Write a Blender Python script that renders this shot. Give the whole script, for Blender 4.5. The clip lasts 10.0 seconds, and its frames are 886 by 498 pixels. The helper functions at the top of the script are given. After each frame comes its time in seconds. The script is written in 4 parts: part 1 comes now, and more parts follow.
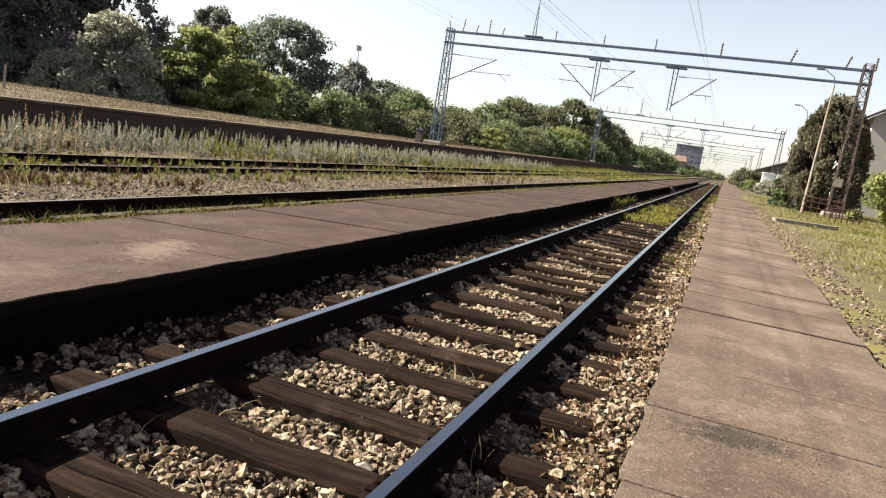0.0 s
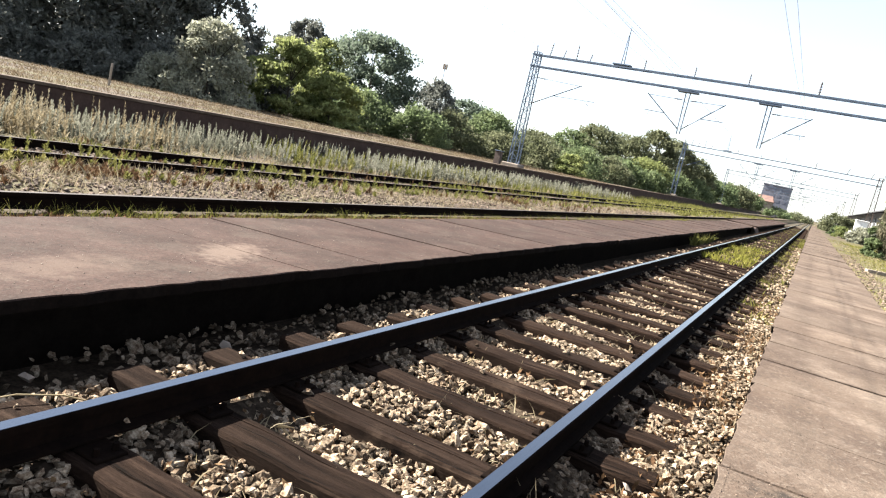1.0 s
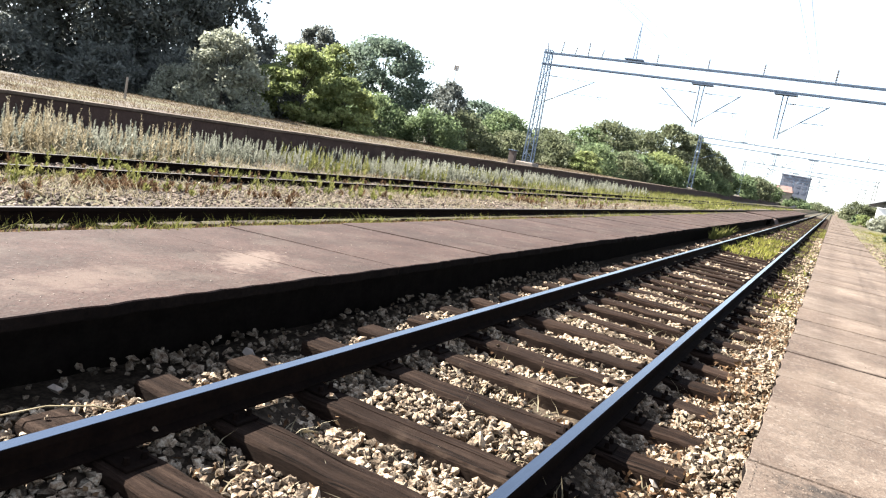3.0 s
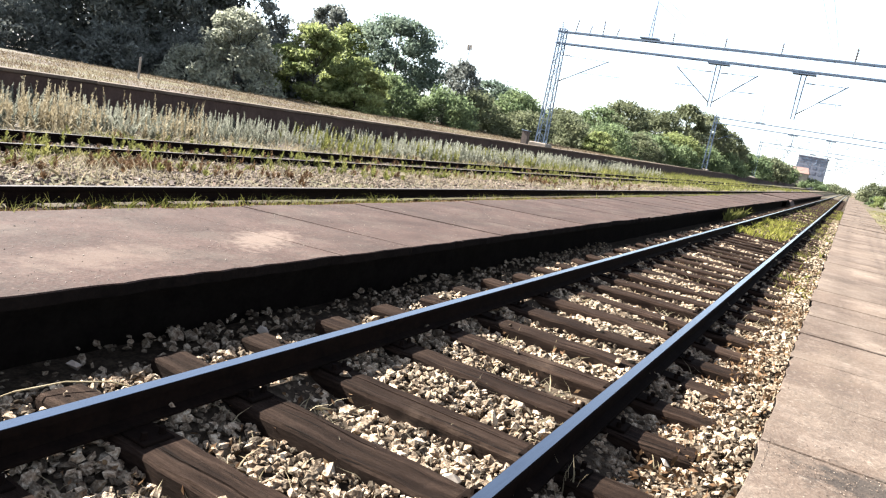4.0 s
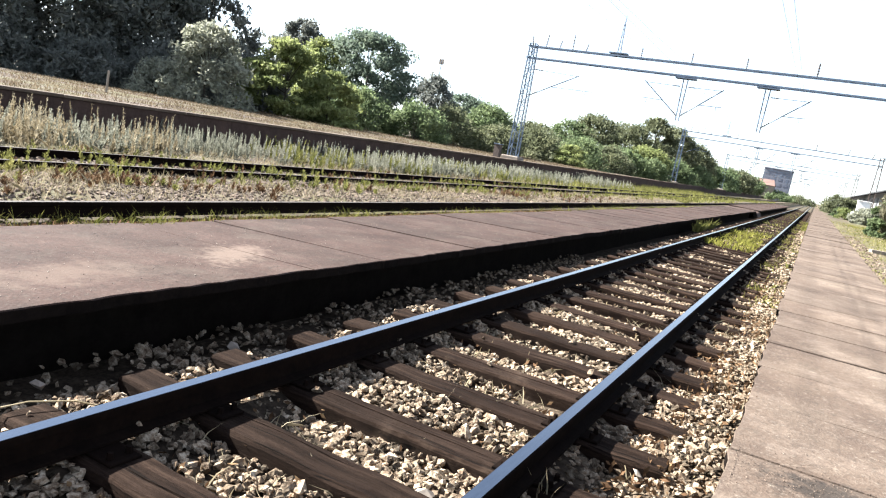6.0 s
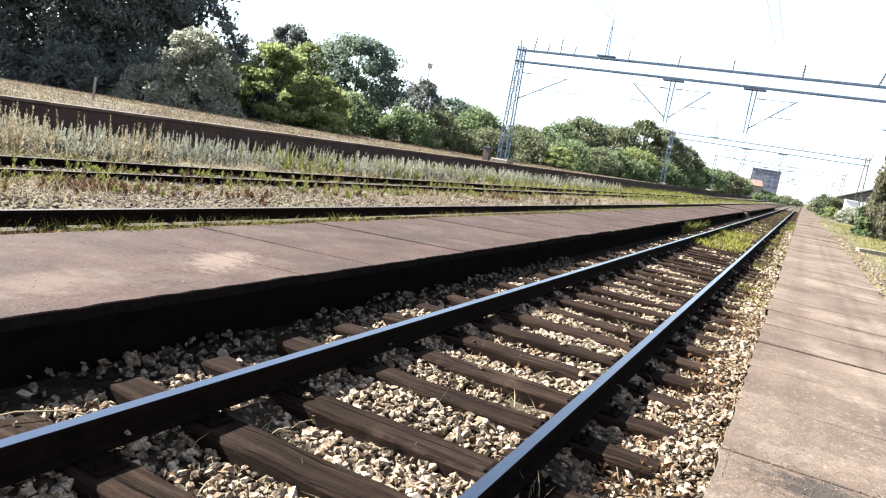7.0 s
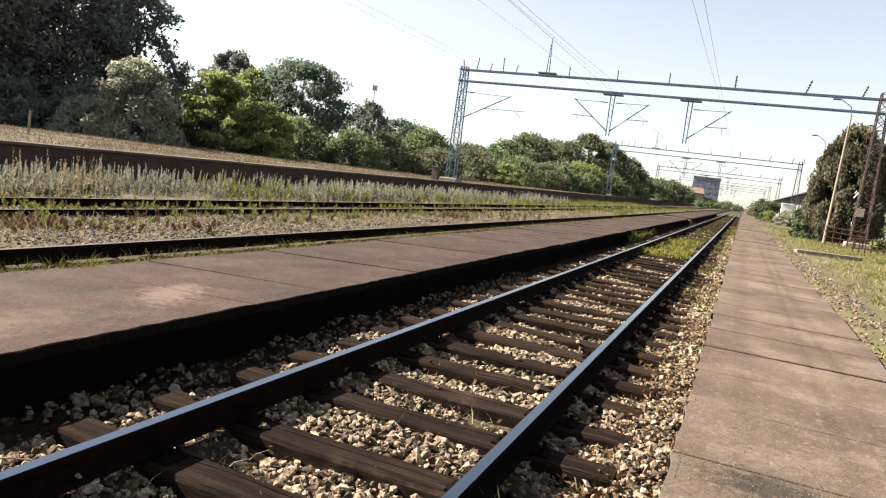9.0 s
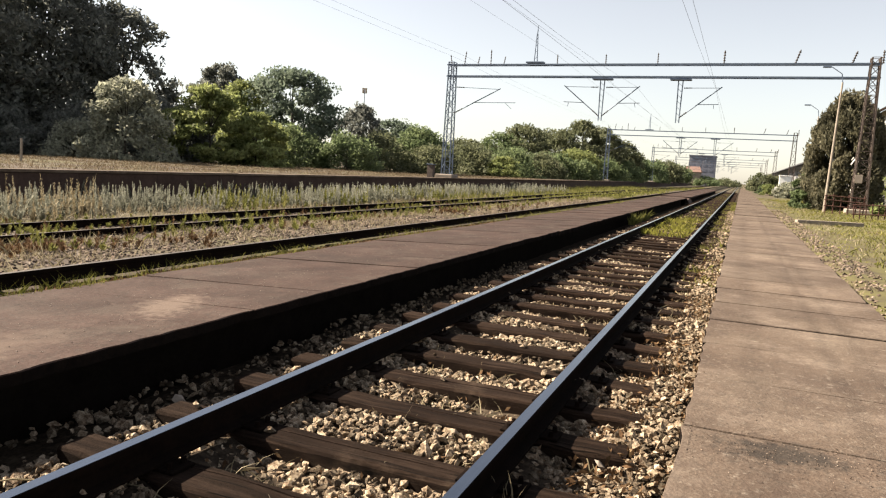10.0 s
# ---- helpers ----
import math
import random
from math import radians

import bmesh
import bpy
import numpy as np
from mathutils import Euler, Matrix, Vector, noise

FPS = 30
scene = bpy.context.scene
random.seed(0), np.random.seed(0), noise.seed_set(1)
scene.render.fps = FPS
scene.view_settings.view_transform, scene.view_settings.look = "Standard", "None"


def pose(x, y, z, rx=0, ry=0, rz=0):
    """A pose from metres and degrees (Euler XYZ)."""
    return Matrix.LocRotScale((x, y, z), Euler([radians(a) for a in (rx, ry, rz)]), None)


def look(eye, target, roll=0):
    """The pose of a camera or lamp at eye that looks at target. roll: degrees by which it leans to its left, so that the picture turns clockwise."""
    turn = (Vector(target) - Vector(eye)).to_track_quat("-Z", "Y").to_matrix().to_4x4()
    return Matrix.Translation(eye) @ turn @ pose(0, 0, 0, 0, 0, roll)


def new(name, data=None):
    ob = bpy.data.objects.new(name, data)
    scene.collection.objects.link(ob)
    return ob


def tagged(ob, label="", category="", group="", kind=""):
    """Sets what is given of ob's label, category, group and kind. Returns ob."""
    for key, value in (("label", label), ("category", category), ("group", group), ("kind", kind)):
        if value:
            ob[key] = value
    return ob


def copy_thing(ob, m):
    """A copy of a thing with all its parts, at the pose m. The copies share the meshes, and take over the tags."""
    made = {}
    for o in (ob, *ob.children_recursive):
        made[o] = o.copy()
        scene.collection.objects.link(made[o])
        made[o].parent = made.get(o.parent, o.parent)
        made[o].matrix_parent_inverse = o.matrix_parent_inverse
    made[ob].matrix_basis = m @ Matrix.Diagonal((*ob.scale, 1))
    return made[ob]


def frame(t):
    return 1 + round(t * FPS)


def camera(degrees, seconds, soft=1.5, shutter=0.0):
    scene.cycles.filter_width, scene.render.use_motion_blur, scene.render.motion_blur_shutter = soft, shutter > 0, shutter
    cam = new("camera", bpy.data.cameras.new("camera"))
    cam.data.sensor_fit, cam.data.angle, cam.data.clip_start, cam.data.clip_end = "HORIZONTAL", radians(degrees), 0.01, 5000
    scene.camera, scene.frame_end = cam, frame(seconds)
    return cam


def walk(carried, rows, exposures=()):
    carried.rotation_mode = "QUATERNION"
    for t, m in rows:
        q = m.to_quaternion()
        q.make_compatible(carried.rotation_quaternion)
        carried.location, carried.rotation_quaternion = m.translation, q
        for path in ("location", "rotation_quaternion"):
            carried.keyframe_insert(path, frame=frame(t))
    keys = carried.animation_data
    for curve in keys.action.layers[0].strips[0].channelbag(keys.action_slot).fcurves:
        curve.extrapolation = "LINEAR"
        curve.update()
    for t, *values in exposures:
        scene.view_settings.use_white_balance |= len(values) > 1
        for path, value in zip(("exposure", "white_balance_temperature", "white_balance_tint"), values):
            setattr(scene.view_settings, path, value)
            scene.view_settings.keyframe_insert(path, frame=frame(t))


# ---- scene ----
cam = camera(64.4, 10.0, soft=1.2)
PATH = [
    (0, (1.728, 0.134, 1.376), (1.033, 1.982, 1.058), 8.6),
    (0.5, (1.703, 0.197, 1.397), (0.921, 2.006, 1.058), 11.7),
    (1, (1.665, 0.268, 1.387), (0.781, 2.036, 1.087), 12.4),
    (1.5, (1.673, 0.263, 1.378), (0.736, 2.001, 1.063), 9.5),
    (2, (1.669, 0.257, 1.378), (0.766, 2.012, 1.059), 10.8),
    (2.5, (1.663, 0.258, 1.389), (0.751, 2.014, 1.101), 10.6),
    (4, (1.66, 0.25, 1.378), (0.717, 1.976, 1.014), 10.5),
    (4.5, (1.665, 0.253, 1.381), (0.754, 1.999, 1.029), 9.9),
    (5, (1.663, 0.249, 1.387), (0.774, 2.011, 1.059), 10.4),
    (6.5, (1.673, 0.256, 1.38), (0.792, 2.024, 1.071), 10.2),
    (7, (1.675, 0.259, 1.381), (0.808, 2.036, 1.082), 9.8),
    (7.5, (1.673, 0.259, 1.382), (0.803, 2.035, 1.084), 10.3),
    (8, (1.682, 0.25, 1.385), (0.817, 2.033, 1.111), 9.4),
    (8.5, (1.706, 0.239, 1.393), (0.91, 2.054, 1.127), 8.4),
    (9, (1.709, 0.223, 1.401), (0.95, 2.06, 1.176), 7.5),
    (9.5, (1.703, 0.234, 1.39), (0.941, 2.073, 1.19), 9.5),
    (10, (1.732, 0.281, 1.351), (0.97, 2.115, 1.119), 3.3),
]
ROWS = []
for t, eye, target, roll in PATH:
    ROWS.append((t, look(eye, target, roll)))
walk(cam, ROWS, exposures=[(0.0, 1.95, 6800, 10), (0.5, 2.45, 6950, 12), (1.0, 2.52, 6350, 10), (2.0, 2.72, 6050, 9), (4.0, 2.84, 6050, 9), (5.0, 2.74, 6000, 9), (8.0, 2.7, 5950, 8), (8.5, 2.3, 6250, 9), (9.0, 2.08, 6700, 10), (9.5, 2.0, 7000, 11), (10.0, 1.95, 7200, 12)])

# ---- world and sun ----
SUN_EL, SUN_AZ = radians(39), radians(-97)          # azimuth clockwise from the track's direction
world = bpy.data.worlds.new("world")
scene.world = world
world.use_nodes = True
wn = world.node_tree.nodes
sky = wn.new("ShaderNodeTexSky")
sky.sky_type, sky.sun_disc = "NISHITA", False
sky.sun_elevation, sky.sun_rotation = SUN_EL, SUN_AZ % (2 * math.pi)
sky.air_density, sky.dust_density, sky.ozone_density = 1.0, 0.5, 2.5
wn["Background"].inputs["Strength"].default_value = 0.05
haze = wn.new("ShaderNodeHueSaturation")
haze.inputs["Saturation"].default_value = 0.47
world.node_tree.links.new(sky.outputs[0], haze.inputs["Color"])
world.node_tree.links.new(haze.outputs[0], wn["Background"].inputs[0])
sun = new("sun", bpy.data.lights.new("sun", "SUN"))
sun.data.energy, sun.data.angle, sun.data.color = 5.0, radians(0.5), (1.0, 0.93, 0.82)
sd = Vector((math.cos(SUN_EL) * math.sin(SUN_AZ), math.cos(SUN_EL) * math.cos(SUN_AZ), math.sin(SUN_EL)))
sun.matrix_world = look(sd * 200, (0, 0, 0))


# ---- materials ----
def mat(name, cols, scale=3.0, rough=0.85, metal=0.0, bump=0.0, fine=40.0, obj=0.0, island=0.0,
        stretch=(1, 1, 1), spec=0.3, leaf=0.0, tone=0.6):
    """A material of two or three colours mixed by coarse and fine noise, with relief, and a
    change of tone from object to object or piece to piece."""
    tone *= 1.0 if leaf or metal else 0.8
    cols = [tuple(c * tone for c in col) for col in cols]
    m = bpy.data.materials.new(name)
    m.use_nodes = True
    nt = m.node_tree
    n, li = nt.nodes, nt.links
    bs = n["Principled BSDF"]
    geo = n.new("ShaderNodeNewGeometry")
    mp = n.new("ShaderNodeMapping")
    mp.inputs["Scale"].default_value = stretch
    li.new(geo.outputs["Position"], mp.inputs["Vector"])
    n1 = n.new("ShaderNodeTexNoise")
    n1.inputs["Scale"].default_value, n1.inputs["Detail"].default_value, n1.inputs["Roughness"].default_value = scale, 6, 0.65
    n2 = n.new("ShaderNodeTexNoise")
    n2.inputs["Scale"].default_value, n2.inputs["Detail"].default_value = fine, 4
    for q in (n1, n2):
        li.new(mp.outputs[0], q.inputs["Vector"])
    ramp = n.new("ShaderNodeValToRGB")
    els = ramp.color_ramp.elements
    els[0].position, els[1].position = 0.36, 0.64
    els[0].color, els[1].color = (*cols[0], 1), (*cols[-1], 1)
    if len(cols) == 3:
        e = els.new(0.5)
        e.color = (*cols[1], 1)
    mixf = n.new("ShaderNodeMix")
    mixf.inputs[0].default_value = 0.35
    li.new(n1.outputs[0], mixf.inputs[2])
    li.new(n2.outputs[0], mixf.inputs[3])
    li.new(mixf.outputs[0], ramp.inputs[0])
    out = ramp.outputs[0]
    for amount, src in ((obj, "o"), (island, "i")):
        if not amount:
            continue
        rnd = n.new("ShaderNodeObjectInfo").outputs["Random"] if src == "o" else geo.outputs["Random Per Island"]
        mr = n.new("ShaderNodeMapRange")
        mr.inputs["To Min"].default_value, mr.inputs["To Max"].default_value = 1 - amount, 1 + amount
        li.new(rnd, mr.inputs["Value"])
        hs = n.new("ShaderNodeHueSaturation")
        li.new(mr.outputs[0], hs.inputs["Value"])
        li.new(out, hs.inputs["Color"])
        out = hs.outputs[0]
    li.new(out, bs.inputs["Base Color"])
    bs.inputs["Roughness"].default_value, bs.inputs["Metallic"].default_value = rough, metal
    bs.inputs["Specular IOR Level"].default_value = spec
    if bump:
        bp = n.new("ShaderNodeBump")
        bp.inputs["Strength"].default_value, bp.inputs["Distance"].default_value = bump, 0.02
        li.new(mixf.outputs[0], bp.inputs["Height"])
        li.new(bp.outputs[0], bs.inputs["Normal"])
    if leaf:
        tr = n.new("ShaderNodeBsdfTranslucent")
        li.new(out, tr.inputs["Color"])
        mx = n.new("ShaderNodeMixShader")
        mx.inputs[0].default_value = leaf
        li.new(bs.outputs[0], mx.inputs[1])
        li.new(tr.outputs[0], mx.inputs[2])
        li.new(mx.outputs[0], n["Material Output"].inputs[0])
    return m


M_SLAB = mat("weathered_concrete", [(0.137, 0.093, 0.068), (0.230, 0.167, 0.125), (0.335, 0.258, 0.196)], 1.1, 0.9, bump=0.8, fine=70, obj=0.12, tone=0.52, spec=0.15)
M_SLAB_OLD = mat("old_brown_concrete", [(0.060, 0.031, 0.024), (0.098, 0.058, 0.046), (0.150, 0.094, 0.077)], 1.3, 0.92, bump=0.6, fine=48, obj=0.12, tone=0.52, spec=0.15)
# Near-black colour for slab sides, with their shade painted in.
M_EDGE_SHADE = mat("slab_edge_shade", [(0.009, 0.007, 0.006), (0.022, 0.016, 0.013)], 6, 0.95, bump=0.6, spec=0.03)
# Soil of joints and bed wall, blackened to hold the shade under the slabs.
M_BED = mat("shade_dark_joint_soil", [(0.010, 0.0075, 0.006), (0.022, 0.017, 0.013)], 6, 0.95, bump=0.4, spec=0.03)
M_BED2 = mat("trodden_soil", [(0.07, 0.042, 0.032), (0.11, 0.068, 0.052), (0.15, 0.10, 0.078)], 2, 0.95, bump=0.5)
M_TIE = mat("tarred_timber", [(0.014, 0.008, 0.0055), (0.038, 0.023, 0.016), (0.088, 0.057, 0.041)], 3.0, 0.92, spec=0.05, bump=0.8, fine=60, obj=0.25, stretch=(0.6, 9, 9))
# Rust of rails and plates, its colour darkened far down to stand for shade.
M_RAIL = mat("shade_dark_rusty_rail", [(0.008, 0.0055, 0.0045), (0.020, 0.012, 0.0085)], 8, 0.9, metal=0.0, bump=0.2, spec=0.03)
M_RUN = mat("polished_rail_top", [(0.23, 0.27, 0.335), (0.31, 0.36, 0.43)], 5, 0.15, metal=1.0, stretch=(30, 1, 1))
M_RUNRUST = mat("worn_rusty_rail_top", [(0.09, 0.07, 0.06), (0.17, 0.145, 0.13)], 5, 0.75)
M_STONE = mat("ballast_stone", [(0.10, 0.058, 0.036), (0.36, 0.27, 0.185), (0.70, 0.585, 0.44)], 21, 0.92, bump=0.9, fine=90, island=0.8, tone=0.62, spec=0.08)
M_STONE_DARK = mat("dirty_ballast_stone", [(0.13, 0.092, 0.07), (0.24, 0.18, 0.138), (0.38, 0.31, 0.25)], 7, 0.9, island=0.7, tone=0.66, spec=0.1)
M_BALLBASE = mat("ballast_bed", [(0.035, 0.026, 0.019), (0.08, 0.06, 0.043), (0.16, 0.12, 0.085)], 10, 0.95, bump=1.0, fine=45, spec=0.05)
M_WALL = mat("soot_dark_brick", [(0.06, 0.036, 0.030), (0.13, 0.080, 0.064)], 1.6, 0.95, bump=0.6, fine=18)
M_COPE = mat("coping_concrete", [(0.26, 0.21, 0.17), (0.40, 0.34, 0.28)], 2.0, 0.9, bump=0.3, obj=0.15, tone=0.85)
M_STEEL = mat("galvanised_steel", [(0.075, 0.10, 0.14), (0.12, 0.155, 0.21)], 4, 0.6, metal=0.2, tone=1.0)
M_STEELRUST = mat("rust_brown_steel", [(0.075, 0.055, 0.046), (0.13, 0.098, 0.082)], 4, 0.75, tone=1.0)
M_RUSTRED = mat("rust_red_paint", [(0.05, 0.022, 0.016), (0.10, 0.045, 0.034)], 6, 0.85, tone=1.0)
M_WIRE = mat("copper_wire", [(0.09, 0.09, 0.09), (0.13, 0.12, 0.11)], 4, 0.6, metal=0.5, tone=1.0)
M_INS = mat("brown_porcelain", [(0.05, 0.04, 0.036), (0.08, 0.06, 0.05)], 4, 0.7)
M_BARK = mat("bark", [(0.04, 0.03, 0.022), (0.10, 0.08, 0.06)], 5, 0.95, bump=0.8, stretch=(4, 4, 1))
GREENS = {
    "dark": [(0.085, 0.090, 0.080), (0.135, 0.142, 0.125), (0.20, 0.205, 0.18)],
    "olive": [(0.07, 0.08, 0.045), (0.115, 0.125, 0.07), (0.18, 0.185, 0.105)],
    "mid": [(0.075, 0.10, 0.05), (0.12, 0.155, 0.075), (0.20, 0.235, 0.115)],
    "blue": [(0.075, 0.098, 0.072), (0.12, 0.15, 0.11), (0.20, 0.235, 0.165)],
    "yellow": [(0.12, 0.148, 0.058), (0.195, 0.22, 0.085), (0.285, 0.30, 0.125)],
    "grey": [(0.17, 0.18, 0.14), (0.26, 0.265, 0.20), (0.36, 0.36, 0.28)],
    "fir": [(0.06, 0.06, 0.04), (0.115, 0.108, 0.07), (0.21, 0.19, 0.125)],
}
M_LEAF = {k: mat(k + "_leaves", v, 0.5, 0.6, fine=9, island=0.35, leaf=0.5, tone=1.0, spec=0.12) for k, v in GREENS.items()}
M_DRY = mat("dry_grass", [(0.32, 0.255, 0.15), (0.46, 0.385, 0.25), (0.60, 0.53, 0.385)], 0.6, 0.9, fine=8, island=0.3, leaf=0.3, tone=0.58, spec=0.05)
M_BANK = mat("bleached_bank_grass", [(0.14, 0.10, 0.062), (0.235, 0.178, 0.115), (0.37, 0.30, 0.205)], 0.35, 0.9, fine=5, island=0.35, leaf=0.3, tone=0.7, spec=0.05)
M_GREENGRASS = mat("green_weeds", [(0.11, 0.12, 0.035), (0.20, 0.20, 0.06), (0.31, 0.285, 0.10)], 0.5, 0.8, fine=8, island=0.35, leaf=0.35, tone=0.75, spec=0.05)
M_BRIGHT = mat("bright_track_weeds", [(0.17, 0.18, 0.035), (0.28, 0.27, 0.06), (0.42, 0.38, 0.11)], 0.5, 0.8, fine=8, island=0.3, leaf=0.4, tone=0.75, spec=0.05)
M_VERGE = mat("verge_grass", [(0.10, 0.11, 0.028), (0.18, 0.175, 0.045), (0.28, 0.25, 0.085)], 0.5, 0.85, fine=8, island=0.3, leaf=0.3, tone=0.85, spec=0.05)
M_DEAD = mat("dead_brown_leaves", [(0.09, 0.05, 0.028), (0.17, 0.10, 0.055), (0.30, 0.20, 0.11)], 9, 0.9, island=0.5, leaf=0.2, spec=0.05)
M_SAGE = mat("grey_green_weeds", [(0.19, 0.195, 0.145), (0.30, 0.30, 0.235), (0.45, 0.435, 0.35)], 0.6, 0.85, fine=8, island=0.3, leaf=0.4, tone=0.75, spec=0.05)


def stain(m, colour, scale, lo, hi, seed, amount=1.0, spot=None, stretch=(1, 1, 1)):
    """Blotches of another colour over a material; spot: x, y, half length and half width of one smear."""
    nt = m.node_tree
    n, li = nt.nodes, nt.links
    bs = n["Principled BSDF"]
    old = bs.inputs["Base Color"].links[0].from_socket
    geo = n.new("ShaderNodeNewGeometry")
    mp = n.new("ShaderNodeMapping")
    mp.inputs["Location"].default_value, mp.inputs["Scale"].default_value = (seed, seed * 0.7, 0), stretch
    li.new(geo.outputs["Position"], mp.inputs["Vector"])
    tx = n.new("ShaderNodeTexNoise")
    tx.inputs["Scale"].default_value, tx.inputs["Detail"].default_value, tx.inputs["Roughness"].default_value = scale, 8, 0.7
    li.new(mp.outputs[0], tx.inputs["Vector"])
    fac = tx.outputs[0]
    if spot:
        sp = n.new("ShaderNodeMapping")
        sp.vector_type = "TEXTURE"
        sp.inputs["Location"].default_value, sp.inputs["Scale"].default_value = (spot[0], spot[1], 0.15), (spot[2], spot[3], 1)
        sp.inputs["Rotation"].default_value = (0, 0, spot[4])
        li.new(geo.outputs["Position"], sp.inputs["Vector"])
        gr = n.new("ShaderNodeTexGradient")
        gr.gradient_type = "SPHERICAL"
        li.new(sp.outputs[0], gr.inputs["Vector"])
        mul = n.new("ShaderNodeMath")
        mul.operation = "MULTIPLY_ADD"
        li.new(gr.outputs["Fac"], mul.inputs[0])
        mul.inputs[1].default_value = 0.5
        li.new(tx.outputs[0], mul.inputs[2])
        fac = mul.outputs[0]
    mr = n.new("ShaderNodeMapRange")
    mr.inputs["From Min"].default_value, mr.inputs["From Max"].default_value, mr.inputs["To Max"].default_value = lo, hi, amount
    li.new(fac, mr.inputs["Value"])
    mx = n.new("ShaderNodeMix")
    mx.data_type = "RGBA"
    li.new(mr.outputs[0], mx.inputs[0])
    li.new(old, mx.inputs[6])
    mx.inputs[7].default_value = (*[c * 0.48 for c in colour], 1)
    li.new(mx.outputs[2], bs.inputs["Base Color"])


for m, g in ((M_SLAB, 1.0), (M_SLAB_OLD, 0.34)):
    stain(m, (0.10 * g, 0.07 * g, 0.056 * g), 0.75, 0.47, 0.66, 3.1, 0.55)
    stain(m, (0.44 * g, 0.345 * g, 0.275 * g), 1.6, 0.50, 0.70, 9.4, 0.55)
    stain(m, (0.09 * g, 0.065 * g, 0.055 * g), 8, 0.54, 0.70, 12.6, 0.4, None, (1, 0.45, 1))
    stain(m, (0.11 * g, 0.088 * g, 0.07 * g), 19, 0.50, 0.66, 31.0, 0.5)
    stain(m, (0.50 * g, 0.42 * g, 0.34 * g), 26, 0.55, 0.70, 17.0, 0.5)
    stain(m, (0.05 * g, 0.04 * g, 0.035 * g), 70, 0.57, 0.68, 22.6, 0.6)
    stain(m, (0.55 * g, 0.46 * g, 0.38 * g), 34, 0.64, 0.70, 5.0, 0.8)
stain(M_SLAB_OLD, (0.29, 0.215, 0.17), 13, 0.62, 0.86, 1.7, 0.6, (-2.42, 4.6, 0.36, 0.85, 0.5))
stain(M_SLAB_OLD, (0.19, 0.135, 0.105), 7, 0.66, 0.92, 5.2, 0.6, (-2.3, 3.0, 0.5, 1.0, 0.2))
stain(M_SLAB_OLD, (0.21, 0.15, 0.12), 14, 0.60, 0.70, 7.7, 0.6)
stain(M_SLAB, (0.05, 0.042, 0.036), 11, 0.72, 0.9, 2.2, 0.8, (2.0, 3.72, 0.6, 0.32, 0.1))
stain(M_TIE, (0.006, 0.004, 0.003), 2.2, 0.585, 0.62, 8.8, 0.95, None, (0.35, 16, 4))
stain(M_TIE, (0.2, 0.14, 0.10), 1.6, 0.58, 0.75, 4.0, 0.45)


